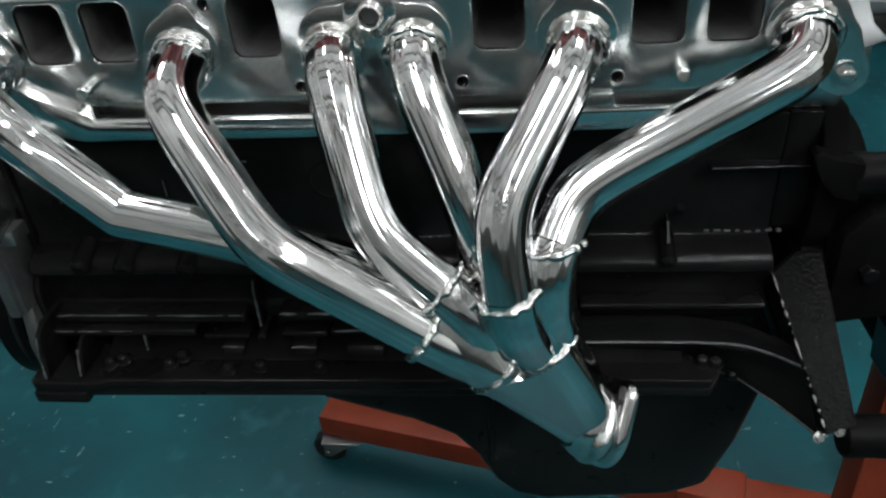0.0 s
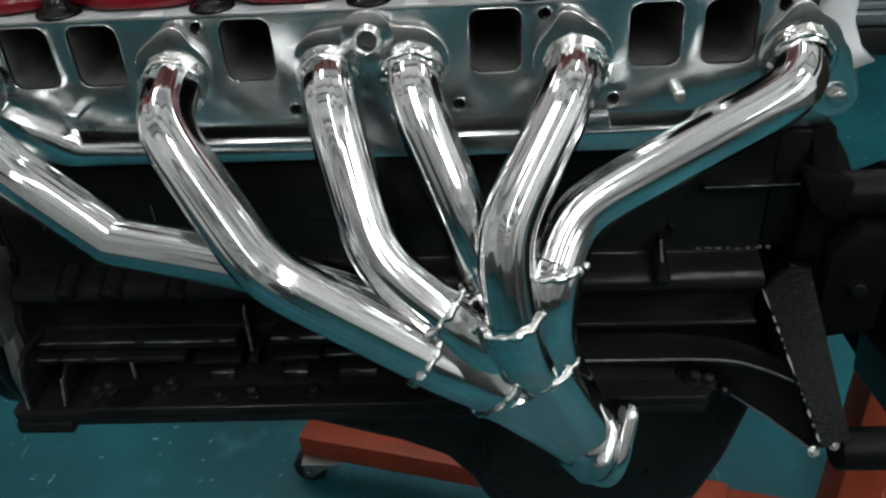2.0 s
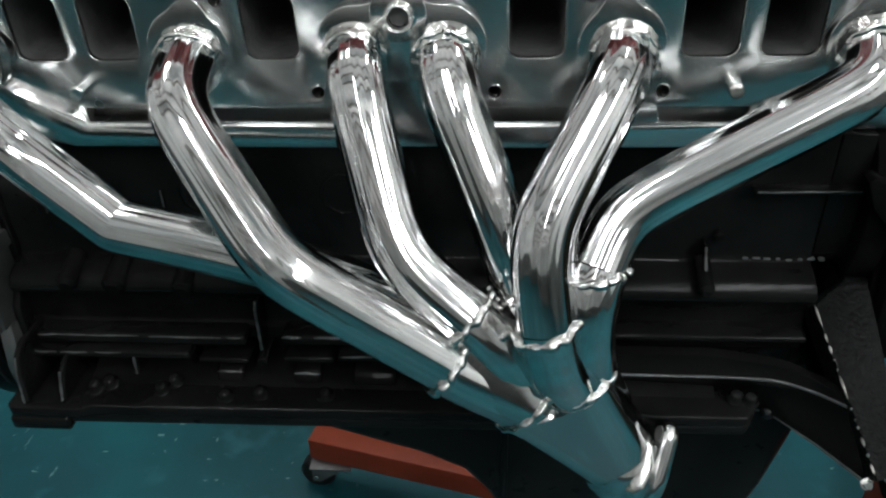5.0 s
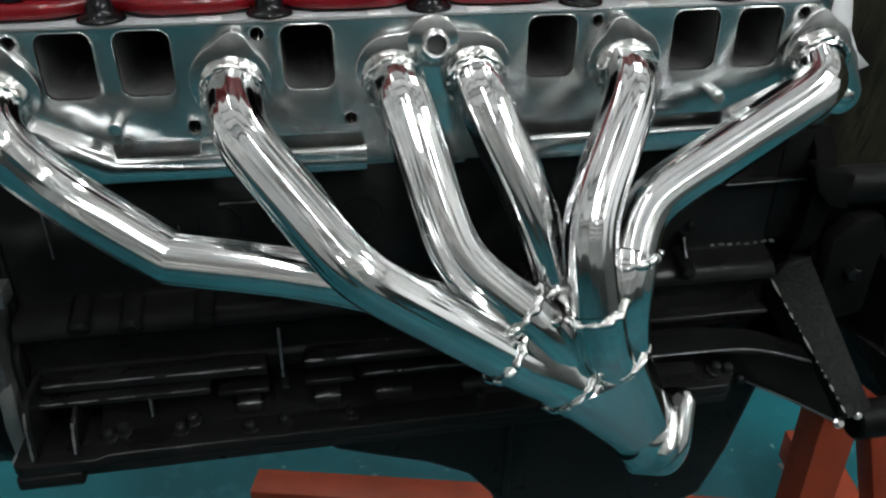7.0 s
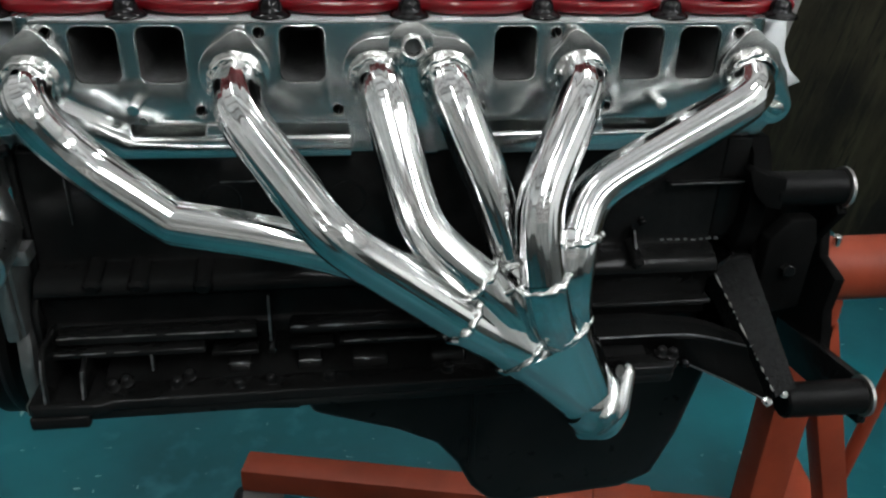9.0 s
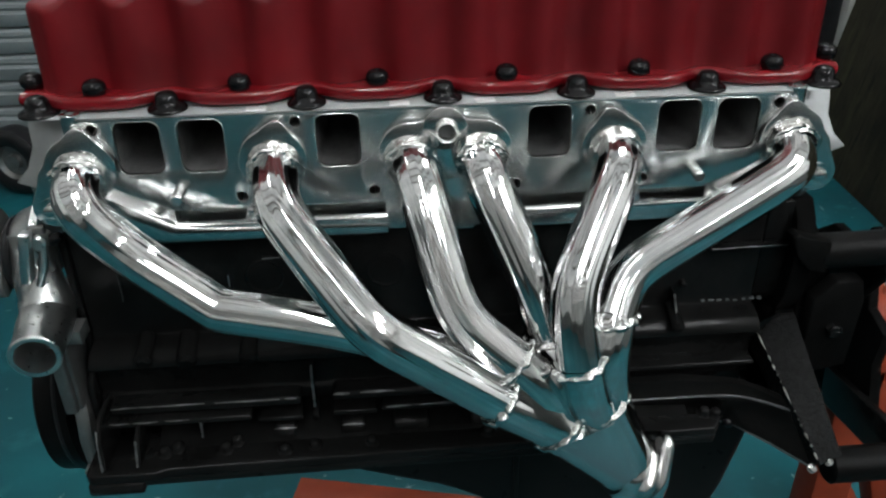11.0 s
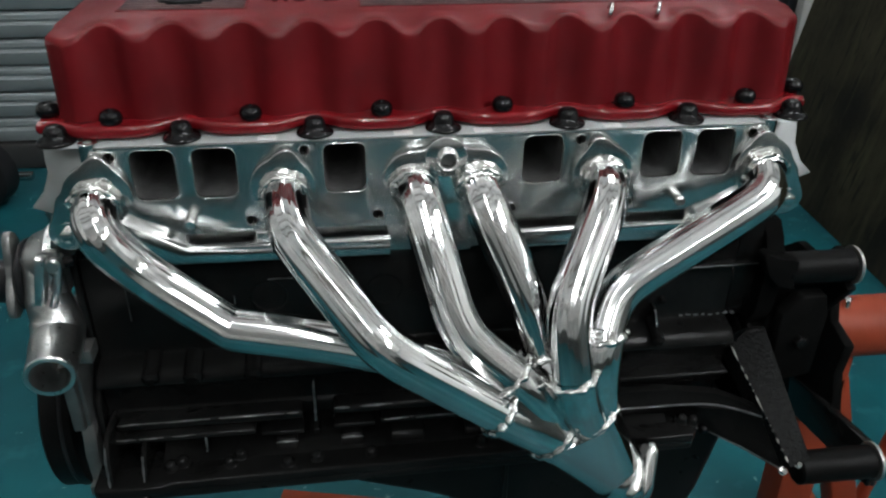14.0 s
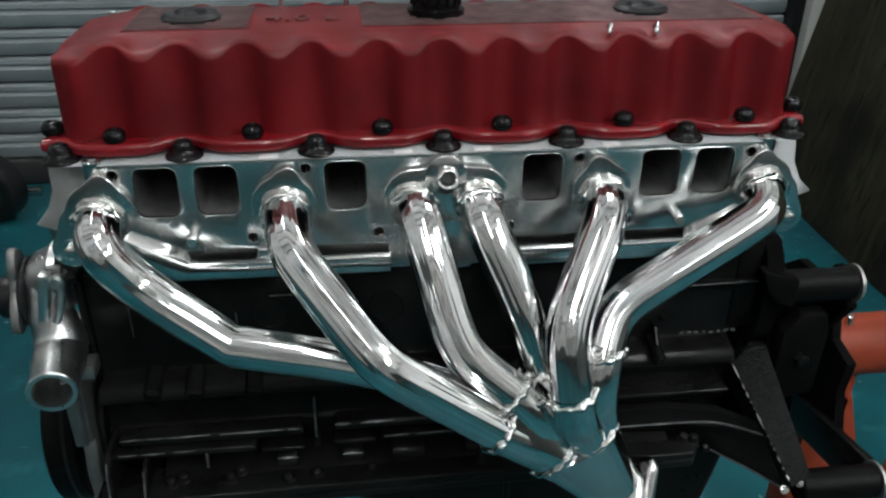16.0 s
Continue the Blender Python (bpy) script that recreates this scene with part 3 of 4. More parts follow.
for x in (-0.335, -0.278, -0.164, -0.053, 0.053, 0.164, 0.278, 0.337):
    b = part("cover_bolt", cb, BOLT)
    b.location = (x, 0.0745 if abs(x) > 0.3 else 0.0495, 0.8815)
    tagged(b, "small black cover bolt with a round head", "bolt", "cover bolts")

# ---- exhaust header ----
header = thing("exhaust_header", "chromed six-into-one tubular exhaust header with lumpy welds", "exhaust header")
R = 0.0188
PIPES = [
    [((-0.2940, 0.0240, 0.8252), 0), ((-0.2906, -0.0195, 0.8170), 0.032), ((-0.2660, -0.0117, 0.7745), 0.07), ((-0.1895, -0.0394, 0.7280), 0.010), ((-0.0869, -0.0527, 0.7132), 0.25), ((0.0360, -0.0620, 0.6680), 0)],
    [((-0.1394, 0.0240, 0.8278), 0), ((-0.1360, -0.0360, 0.8150), 0.040), ((-0.0667, -0.1000, 0.7405), 0.045), ((0.0313, -0.0945, 0.6627), 0)],
    [((-0.0292, 0.0240, 0.8278), 0), ((-0.0253, -0.0163, 0.8235), 0.040), ((0.0014, -0.0666, 0.7246), 0.055), ((0.0462, -0.0801, 0.6884), 0)],
    [((0.0290, 0.0240, 0.8278), 0), ((0.0294, -0.0065, 0.8185), 0.040), ((0.0629, -0.0417, 0.7428), 0.06), ((0.0775, -0.0519, 0.6972), 0)],
    [((0.1415, 0.0240, 0.8278), 0), ((0.1372, -0.0155, 0.8245), 0.040), ((0.0863, -0.0815, 0.7530), 0.05), ((0.0945, -0.0963, 0.6966), 0)],
    [((0.2910, 0.0240, 0.8292), 0), ((0.2875, -0.0085, 0.8153), 0.03), ((0.1352, -0.0520, 0.7480), 0.042), ((0.1240, -0.0730, 0.7220), 0)],
]
CL, CR, OUT = Vector((0.0835, -0.084, 0.628)), Vector((0.1165, -0.084, 0.643)), Vector((0.1530, -0.080, 0.5630))
AX = Vector((0.90, 0.12, -0.36)).normalized()
seed = 1
for i, p in enumerate(PIPES):
    line = bend(p)
    for _ in range(14):
        line = [q if k in (0, len(line) - 1) or (i == 0 and (q - Vector(p[3][0])).length < 0.022) else line[k - 1] * 0.25 + q * 0.5 + line[k + 1] * 0.25 for k, q in enumerate(line)]
    part("pipe", tube(line, R, 144, wavy=i + 3), CHROME, header)
    cx, cz = EXH[i], p[0][0][2] - 0.0028
    ax = Vector((0, -1, -0.16)).normalized()
    skirt = lathe([(-0.001, R + 0.0042), (0.0015, R + 0.0036), (0.0040, R + 0.0032), (0.0065, R + 0.0030), (0.0090, R + 0.0024), (0.0112, R + 0.0014), (0.0130, R - 0.001)], (cx, 0.0200, cz), ax, 72)
    for v in skirt.verts:
        out = v.co - Vector((cx, 0.0200, cz))
        out -= ax * out.dot(ax)
        v.co += out.normalized() * (0.0011 * noise.noise(v.co * 190) + 0.0006 * noise.noise(v.co * 420)) + ax * 0.0016 * noise.noise(v.co * 150 + Vector((5, 0, 0)))
    ring = part("collar", skirt, WELD, header, "crinkled chromed collar", smooth=60)
    part("weld", bead(hoop(Vector((cx, 0.0200, cz)) + ax * 0.0098, ax, R + 0.0018, 56), 0.0018, seed + 60), WELD, ring)
    e = line[-1]
    d1 = (line[-1] - line[-4]).normalized()
    wa = d1 if i < 3 else (d1 * 0.35 + (OUT - CR).normalized() * 0.65).normalized()
    part("weld", bead(hoop(e + d1 * 0.001, wa, R + 0.0014, 64), 0.0023, seed + 20), WELD, header)
    seed += 1


def funnel(ends, r0, to, r1, axis, ease, seed, on=Vector()):
    """A skin stretched from the circles round some pipe ends down to one circle."""
    d = axis.normalized()
    u = d.orthogonal().normalized()
    v = d.cross(u)
    rings = []
    for k in range(15):
        f = k / 14
        g = (1 - ease) * f + ease * f * f * (3 - 2 * f)
        circles = [(Vector(p).lerp(to, g), r0 + (r1 - r0) * g) for p in ends]
        ring = []
        for m in range(128):
            a = 2 * math.pi * m / 128
            w = u * math.cos(a) + v * math.sin(a)
            c, r = max(circles, key=lambda q: q[0].dot(w) + q[1])
            ring.append(c + w * (r + 0.00022 * math.sin(5 * a + seed + 3 * f) + 0.00014 * math.sin(11 * a + 2 * seed - 2 * f)))
        rings.append(ring)
    for _ in range(3):
        rings = [[ring[m - 1] * 0.25 + ring[m] * 0.5 + ring[(m + 1) % 128] * 0.25 for m in range(128)] for ring in rings]
    if on.length:
        rings += [[p + on * 0.5 for p in rings[-1]], [p + on for p in rings[-1]]]
    return skin(rings)


left = [Vector(p[-1][0]) for p in PIPES[:3]]
right = [Vector(p[-1][0]) for p in PIPES[3:]]
dl, dr = OUT - CL, OUT - CR
part("collector", funnel(left, R - 0.0035, CL, 0.0270, CL - sum(left, Vector()) / 3, 0.6, 1.0, dl * 0.16), CHROME, header, "flattened three-into-one collector", smooth=60)
part("collector", funnel([right[0], right[1], right[2] - Vector((0.001, -0.006, 0.010))], R - 0.0045, CR, 0.0262, CR - sum(right, Vector()) / 3, 0.6, 2.0, dr * 0.16), CHROME, header, "flattened three-into-one collector", smooth=60)
for ends, c in ((left, CL), (right, CR)):
    for p, e in zip(PIPES[:3] if c is CL else PIPES[3:], ends):
        d1 = (e - Vector(p[-2][0])).normalized()
        goal = c + (e - sum(ends, Vector()) / 3) * 0.30
        bow = e + d1 * 0.034
        sleeve = [e * (1 - f) ** 2 + bow * 2 * f * (1 - f) + goal * f * f for f in [k / 14 for k in range(15)]]
        part("inlet_sleeve", tube(sleeve, R, 72, radii=[R + 0.0008 - 0.0010 * k / 14 for k in range(15)], wavy=31), CHROME, header)
part("weld", bead(hoop(CL - dl.normalized() * 0.001, dl, 0.0280, 80), 0.0018, 61), WELD, header)
part("weld", bead(hoop(CR - dr.normalized() * 0.004, dr, 0.0270, 80), 0.0018, 62), WELD, header)
part("merge_cone", funnel([CL + dl * 0.02, CR + dr * 0.02], 0.0270, OUT, 0.0262, OUT - CL.lerp(CR, 0.5), 0.3, 3.0), CHROME, header, "polished two-into-one outlet cone", smooth=60)
part("crotch_weld", bead([CL.lerp(CR, 0.5) + Vector((-0.004 + 0.010 * math.sin(k), -0.026 + 0.002 * k, 0.014 + 0.0022 * k)) for k in range(8)], 0.0034, 9), WELD, header)
part("outlet_neck", tube([OUT + AX * k for k in (-0.018, -0.011, -0.004, 0.004, 0.009)], 0.0265, 48, radii=[0.0250, 0.0292, 0.0308, 0.0300, 0.0276]), CHROME, header)
part("weld", bead(hoop(OUT + AX * 0.0010, AX, 0.0285, 26), 0.0050, 77), WELD, header)
ear = (Vector((0.30, -0.12, 0.95)) - AX * AX.dot(Vector((0.30, -0.12, 0.95)))).normalized()
eb = AX.cross(ear)
shape = hull2d([(0, 0, 0.0345), (0.034, 0, 0.0125), (-0.034, 0, 0.0125)], 14)
fo = OUT + AX * 0.0085
rings = []
for h, sc in ((0, 0.93), (0.0010, 0.975), (0.0028, 1.0), (0.0072, 1.0), (0.0090, 0.975), (0.010, 0.93)):
    rings.append([fo + AX * h + ear * x * sc + eb * z * sc for x, z in shape])
flange = part("outlet_flange", skin(rings), CHROME, header, "polished two-eared outlet flange")
# dark plugs paint the shade of the ear holes
for s in (-1, 1):
    part("bolt_hole", lathe([(0, 0), (0.0, 0.0052), (0.0116, 0.0052), (0.0116, 0.0036), (0.006, 0.0036), (0.006, 0)], fo + ear * 0.0365 * s - AX * 0.0006, AX, 18), PORT, flange)

# port flanges
PL = (FACE - 0.0090, FACE - 0.0004)


def pear(circles, n=72):
    """A smooth outline that sinks in between its circles (x, z, r); the first is the middle."""
    cx, cz, _ = circles[0]
    pts = []
    for k in range(n):
        a = 2 * math.pi * k / n
        d = (math.cos(a), math.sin(a))
        best = 0.0
        for x, z, r in circles:
            p = (x - cx) * d[0] + (z - cz) * d[1]
            q = r * r - ((x - cx) ** 2 + (z - cz) ** 2 - p * p)
            if q > 0:
                best = max(best, p + math.sqrt(q))
        pts.append([a, best])
    for _ in range(3):
        pts = [[p[0], 0.25 * pts[i - 1][1] + 0.5 * p[1] + 0.25 * pts[(i + 1) % n][1]] for i, p in enumerate(pts)]
    return [(cx + r * math.cos(a), cz + r * math.sin(a)) for a, r in pts]


mid = pear([(0.0, PZ, 0.0250), (-0.029, PZ, 0.0265), (0.029, PZ, 0.0265), (-0.015, PZ + 0.006, 0.022), (0.015, PZ + 0.006, 0.022), (0.0, 0.848, 0.0190)], 120)
part("port_flange", prism(mid, "y", *PL, 0.0007, 2), CHROME2, header, "polished twin port flange", smooth=60)
tongue = prism([(-0.0225, 0.826), (-0.024, 0.757), (0.024, 0.757), (0.0225, 0.826)], "y", FACE - 0.0086, FACE - 0.0006, 0.0008)
for v in tongue.verts:
    if v.co.y < FACE - 0.004:
        v.co.y += (0.826 - v.co.z) * 0.06
part("flange_tongue", tongue, CHROME2, header, "polished strip between the ports")
for s in (-1, 1):
    part("port_flange", prism(pear([(s * 0.1405, PZ - 0.002, 0.0278), (s * 0.1375, 0.8480, 0.0140), (s * 0.1355, 0.8560, 0.0080), (s * 0.1345, 0.8605, 0.0034)], 120), "y", *PL, 0.0007, 2), CHROME2, header, "polished pear-shaped port flange", smooth=60)
    part("port_flange", prism(pear([(s * 0.2925, PZ - 0.002, 0.0278), (s * 0.290, 0.8480, 0.0140), (s * 0.2895, 0.8560, 0.0080), (s * 0.2895, 0.8605, 0.0034), (s * 0.304, 0.816, 0.025), (s * 0.314, 0.805, 0.0195), (s * 0.322, 0.796, 0.0165)], 120), "y", *PL, 0.0007, 2), CHROME2, header, "polished eared end port flange", smooth=60)
    part("flange_bolt", hexbolt((s * 0.322, PL[0] + 0.0005, 0.7960), (0, -1, 0), 0.0062, 0.006, 0.0098, 0.002), STEEL, header, "bright hex bolt with washer")
part("washer", lathe([(-0.0005, 0), (-0.0005, 0.0182), (0.0004, 0.0182), (0.0007, 0.0178), (0.0007, 0)], (-0.0005, PL[0], 0.8515), (0, -1, 0), 48), CHROME2, header, "wide polished washer", smooth=60)
part("nut", lathe([(0.0, 0.0096), (0.0070, 0.0096), (0.0088, 0.0090), (0.0092, 0.0082), (0.0084, 0.0070), (0.0020, 0.0066), (0.0, 0.0066)], (0.0004, PL[0] - 0.0016, 0.8515), (0, -1, 0), 36), CHROME2, header, "round polished nut with a deep socket", smooth=60)
part("socket", lathe([(0.0, 0.0066), (0.0030, 0.0066), (0.0030, 0.0)], (0.0004, PL[0] - 0.0016, 0.8515), (0, -1, 0), 6), PORT, header, "socket coloured dark for its shade")

# ---- engine block ----
block = thing("engine_block", "gloss black painted cast iron inline six engine block", "engine block")
LOW, BAND = Vector((0, 0.0125, 0.004)), Vector((0, 0.0125, -0.001))  # set-back of the lower rail and of the upper side


def side_part(at, *args, **kw):
    ob = part(*args, **kw)
    ob.location = at
    return ob


prof = [(0.044, 0.7565), (0.044, 0.659), (0.042, 0.651), (0.034, 0.6495), (0.0245, 0.6465), (0.0185, 0.643), (0.015, 0.638), (0.0145, 0.633), (0.0175, 0.6285), (0.0255, 0.626), (0.0285, 0.620), (0.0285, 0.596), (0.0245, 0.592), (0.0245, 0.579), (0.0345, 0.574), (0.0345, 0.537), (0.26, 0.537), (0.26, 0.7565)]
part("casting", prism(prof, "x", -0.3295, 0.3000, 0.0018), BLACK, block, smooth=50)
part("rear_wall", prism([(0.044, 0.7565), (0.044, 0.660), (0.050, 0.648), (0.26, 0.648), (0.26, 0.7565)], "x", 0.3002, 0.3240, 0.0012), BLACK, block)
part("front_plate", prism([(0.0405, 0.755), (0.0405, 0.640), (0.0185, 0.614), (0.0165, 0.604), (0.0165, 0.5485), (0.25, 0.5485), (0.25, 0.755)], "x", -0.3370, -0.3300, 0.002), BLACK, block)
side_part(LOW, "pan_rail", prism([(-0.339, 0.010), (-0.339, -0.040), (-0.334, -0.0445), (-0.275, -0.0445), (-0.266, -0.040), (0.256, -0.034), (0.264, -0.024), (0.266, 0.010)], "z", 0.533, 0.5440, 0.0022, 3), BLACK, block)
side_part(LOW, "rail_foot", box(-0.3388, -0.2880, -0.0448, 0.010, 0.5190, 0.5328, 0.003), BLACK, block, smooth=60)
side_part(LOW, "rail_floor", prism([(0.0215, 0.5445), (0.0215, 0.558), (0.012, 0.5535), (-0.004, 0.5475), (-0.014, 0.5445)], "x", -0.280, 0.236, 0.0015), BLACK, block, smooth=60)


def ledge(x0, x1, y0, z0, z1, deep=0.030, round_=0.004):
    side_part(LOW, "ledge", box(x0, x1, y0, y0 + deep, z0, z1, round_, 4), BLACK, block, smooth=60)


ledge(-0.3185, -0.1405, -0.0050, 0.5790, 0.5900)
ledge(-0.1125, 0.1500, -0.0050, 0.5805, 0.5915, 0.030, 0.0050)
ledge(0.1480, 0.2980, -0.0030, 0.5930, 0.5990, 0.030, 0.0028)
ledge(-0.3255, -0.1870, -0.0120, 0.5700, 0.5775, 0.036, 0.0028)
ledge(-0.1830, -0.1405, -0.0080, 0.5635, 0.5690, 0.032, 0.0022)
ledge(-0.1125, -0.0700, -0.0055, 0.5640, 0.5700, 0.032, 0.0024)
ledge(-0.0660, 0.1400, -0.0100, 0.5700, 0.5765, 0.034, 0.0026)
rnd = random.Random(4)
for x, w, top, out in ((-0.3225, 0.006, 0.5930, -0.036), (-0.2920, 0.0050, 0.5760, -0.032)):
    side_part(LOW, "rib", prism([(0.021, top), (out * 0.5, top - 0.001), (out * 0.85, top - 0.008), (out, top - 0.020), (out - 0.004, 0.5442), (0.021, 0.5442)], "x", x - w / 2, x + w / 2, 0.0020, 3), BLACK, block, smooth=60)
side_part(LOW, "rib", prism([(0.021, 0.5735), (-0.0115, 0.5735), (-0.0135, 0.556), (0.021, 0.551)], "x", -0.2365, -0.2330, 0.0014, 3), BLACK, block, smooth=60)
side_part(LOW, "rib", prism([(0.020, 0.623), (0.002, 0.623), (-0.002, 0.616), (-0.004, 0.576), (0.020, 0.570)], "x", -0.1297, -0.1268, 0.0011, 3), BLACK, block, smooth=60)
side_part(LOW, "rib", prism([(0.034, 0.668), (0.0195, 0.6665), (0.009, 0.652), (0.034, 0.648)], "x", 0.2160, 0.2184, 0.0010, 3), BLACK, block, smooth=60)
# highlights on the rib edges, put in as thin pale grey tubes
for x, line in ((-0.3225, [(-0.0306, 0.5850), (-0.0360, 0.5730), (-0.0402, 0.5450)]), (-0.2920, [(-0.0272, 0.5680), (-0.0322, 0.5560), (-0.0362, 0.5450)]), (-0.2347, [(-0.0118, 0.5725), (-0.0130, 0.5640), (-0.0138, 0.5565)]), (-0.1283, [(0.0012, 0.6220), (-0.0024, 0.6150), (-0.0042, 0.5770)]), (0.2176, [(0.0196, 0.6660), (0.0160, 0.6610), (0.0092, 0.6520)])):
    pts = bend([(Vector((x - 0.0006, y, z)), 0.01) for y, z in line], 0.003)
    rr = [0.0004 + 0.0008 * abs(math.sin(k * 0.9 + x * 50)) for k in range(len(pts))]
    side_part(LOW, "rib_edge", tube(pts, 0.001, 8, radii=rr), EDGEGLINT, block, "grazed grey rib edge")
# broken highlights on the ledges, painted as pale grey dashes
for x0, x1, y, z, w in ((-0.316, -0.145, -0.0046, 0.5888, 0.0007), (-0.1105, -0.052, -0.0040, 0.5902, 0.0013), (-0.318, -0.245, -0.0118, 0.5766, 0.0006), (-0.062, 0.030, -0.0096, 0.5756, 0.0009), (-0.170, -0.148, -0.0060, 0.5535, 0.0010), (-0.105, -0.083, -0.0060, 0.5535, 0.0009)):
    x = x0
    while x < x1 - 0.006:
        g = min(x1, x + rnd.uniform(0.010, 0.070))
        pts = [Vector((x + (g - x) * q / 4, y + rnd.uniform(-0.0003, 0.0003), z + rnd.uniform(-0.0004, 0.0004))) for q in range(5)]
        side_part(LOW, "worn_edge", tube(pts, 0.001, 6, radii=[0.0002, w * 0.7, w, w * rnd.uniform(0.3, 0.8), 0.0002]), EDGEGLINT, block, "rubbed grey edge")
        x = g + rnd.uniform(-0.002, 0.010)
side_part(LOW, "rib_foot", rod((-0.1283, 0.014, 0.572), (-0.1283, -0.0110, 0.568), 0.0042, 0.0012), BLACK, block)
for x, z, r in ((-0.2785, 0.644, 0.0085), (-0.2400, 0.642, 0.0095), (-0.1845, 0.640, 0.0090), (0.2170, 0.6465, 0.0065)):
    side_part(BAND, "boss", rod((x, 0.03, z + 0.010), (x, -0.0035, z - 0.002), r, 0.0035), BLACK, block)
for x in (-0.165, -0.055):
    side_part(BAND, "core_plug", lathe([(0, 0), (0, 0.018), (0.0014, 0.018), (0.0020, 0.0165), (0.0010, 0.015), (0.0, 0.0)], (x, 0.0325, 0.708), (0, -1, 0), 28), BLACK, block)
for x, z, h in ((-0.292, 0.712, 0.046), (-0.196, 0.700, 0.024)):
    side_part(BAND, "seam", box(x - 0.0010, x + 0.0010, 0.0300, 0.034, z - h / 2, z + h / 2, 0.0008), BLACK, block)
side_part(BAND, "seam", prism([(0.2440, 0.7192), (0.3180, 0.7205), (0.3185, 0.7178), (0.2440, 0.7162)], "y", 0.0180, 0.0345, 0.0011), BLACK, block)
side_part(BAND, "seam", box(-0.165, -0.120, 0.0290, 0.0345, 0.7265, 0.7290, 0.0011), BLACK, block)
# the seams' highlight lines, painted in as thin grey tubes
for a, b, w in (((-0.2935, 0.0296, 0.690), (-0.2935, 0.0296, 0.734), 0.0007), ((-0.164, 0.0286, 0.7278), (-0.121, 0.0286, 0.7278), 0.0008), ((0.246, 0.0178, 0.7190), (0.317, 0.0178, 0.7203), 0.0006), ((-0.197, 0.0296, 0.690), (-0.197, 0.0296, 0.711), 0.0006)):
    pts = [Vector(a).lerp(Vector(b), k / 8) + Vector((0, 0, rnd.uniform(-0.0003, 0.0003))) for k in range(9)]
    side_part(BAND, "seam_edge", tube(pts, w, 6, radii=[w * rnd.uniform(0.35, 1.0) for _ in range(9)]), EDGEGLINT, block, "rubbed grey seam edge")
side_part(BAND, "small_boss", rod((0.2275, 0.034, 0.677), (0.2275, 0.0265, 0.675), 0.0040, 0.0015, 16), BLACK, block)
# raised casting marks; their glints are put into the pale grey colour
for k in range(8):
    w, hh, dz = rnd.uniform(0.0016, 0.0030), rnd.uniform(0.0010, 0.0022), rnd.uniform(-0.0006, 0.0010)
    x = 0.2505 + 0.0081 * k
    side_part(BAND, "casting_mark", box(x - w, x + w, 0.0290, 0.0335, 0.6535 + dz, 0.6535 + dz + hh, 0.0009), EDGEGLINT, block)
pb = finish(lathe([(0, 0), (0, 0.0072), (0.0016, 0.0074), (0.0026, 0.0056), (0.0070, 0.0052), (0.0088, 0.0040), (0.0094, 0.0018), (0.0094, 0)], (0, 0, 0), (0, -0.35, 1), 14), 60)
pb.materials.append(BLACK)
for x, y in ((-0.270, -0.020), (-0.259, -0.016), (-0.2135, -0.020), (-0.204, -0.013), (-0.158, -0.026), (-0.130, -0.022), (-0.076, -0.022), (0.035, -0.02), (0.105, -0.02), (0.2495, -0.0150), (0.2600, -0.0170)):
    b = part("pan_bolt", pb, BLACK, block)
    b.location = LOW + Vector((x, y, 0.5442 + max(0.0, (y + 0.022) * 0.35)))
for x0, x1 in ((-0.1700, -0.1480), (-0.1060, -0.0820), (-0.0560, -0.0200), (0.02, 0.055)):
    side_part(LOW, "webbing", prism([(0.022, 0.5610), (0.004, 0.5590), (-0.006, 0.5535), (-0.0105, 0.5445), (0.022, 0.5445)], "x", x0, x1, 0.0035, 4), BLACK, block, smooth=60)
web = [Vector(p) for p in ((0.3025, 0.0235, 0.6245), (0.3215, 0.0310, 0.6410), (0.3385, 0.0290, 0.6430), (0.3460, -0.0840, 0.5640), (0.3255, -0.0870, 0.5570))]
part("bell_web", skin([[p + Vector((0, 0.004, -0.004)) * 5 for p in web], [p + Vector((0, 0.0007, -0.0007)) for p in web], [p.lerp(sum(web, Vector()) / 5, 0.03) for p in web]]), BLACKC, block, "flat black bell housing web with worn edges", smooth=30)
e0, e1 = web[0], web[4]
f = 0.0
while f < 0.93:
    g = f + rnd.choice((0.012, 0.02, 0.05, 0.13))
    pts = [e0.lerp(e1, q) + Vector((-0.0010, -0.0016, 0.0012)) for q in (f, 0.7 * f + 0.3 * g, 0.35 * f + 0.65 * g, g)]
    w = rnd.uniform(0.0007, 0.0014)
    part("worn_edge", tube(pts, 0.001, 6, radii=[0.0003, w, w * 0.8, 0.0003]), EDGE, block, "rubbed bare metal edge")
    f = g + rnd.uniform(0.005, 0.05)
part("bell_flange", prism([(0.060, 0.6395), (0.045, 0.6395), (-0.058, 0.552), (-0.062, 0.538), (0.25, 0.50), (0.25, 0.6395)], "x", 0.3265, 0.3455, 0.003), BLACK, block)
up = bend([((0.120, 0.0050, 0.5660), 0), ((0.245, 0.0020, 0.5685), 0.10), ((0.280, -0.003, 0.5710), 0.06), ((0.302, -0.019, 0.5740), 0.04), ((0.3165, -0.0375, 0.5790), 0)], 0.004)
low = bend([((0.120, 0.0185, 0.5400), 0), ((0.250, 0.0100, 0.5340), 0.03), ((0.277, -0.0020, 0.5365), 0.03), ((0.302, -0.0400, 0.5415), 0.05), ((0.3225, -0.0800, 0.5475), 0)], 0.004)
rings = []
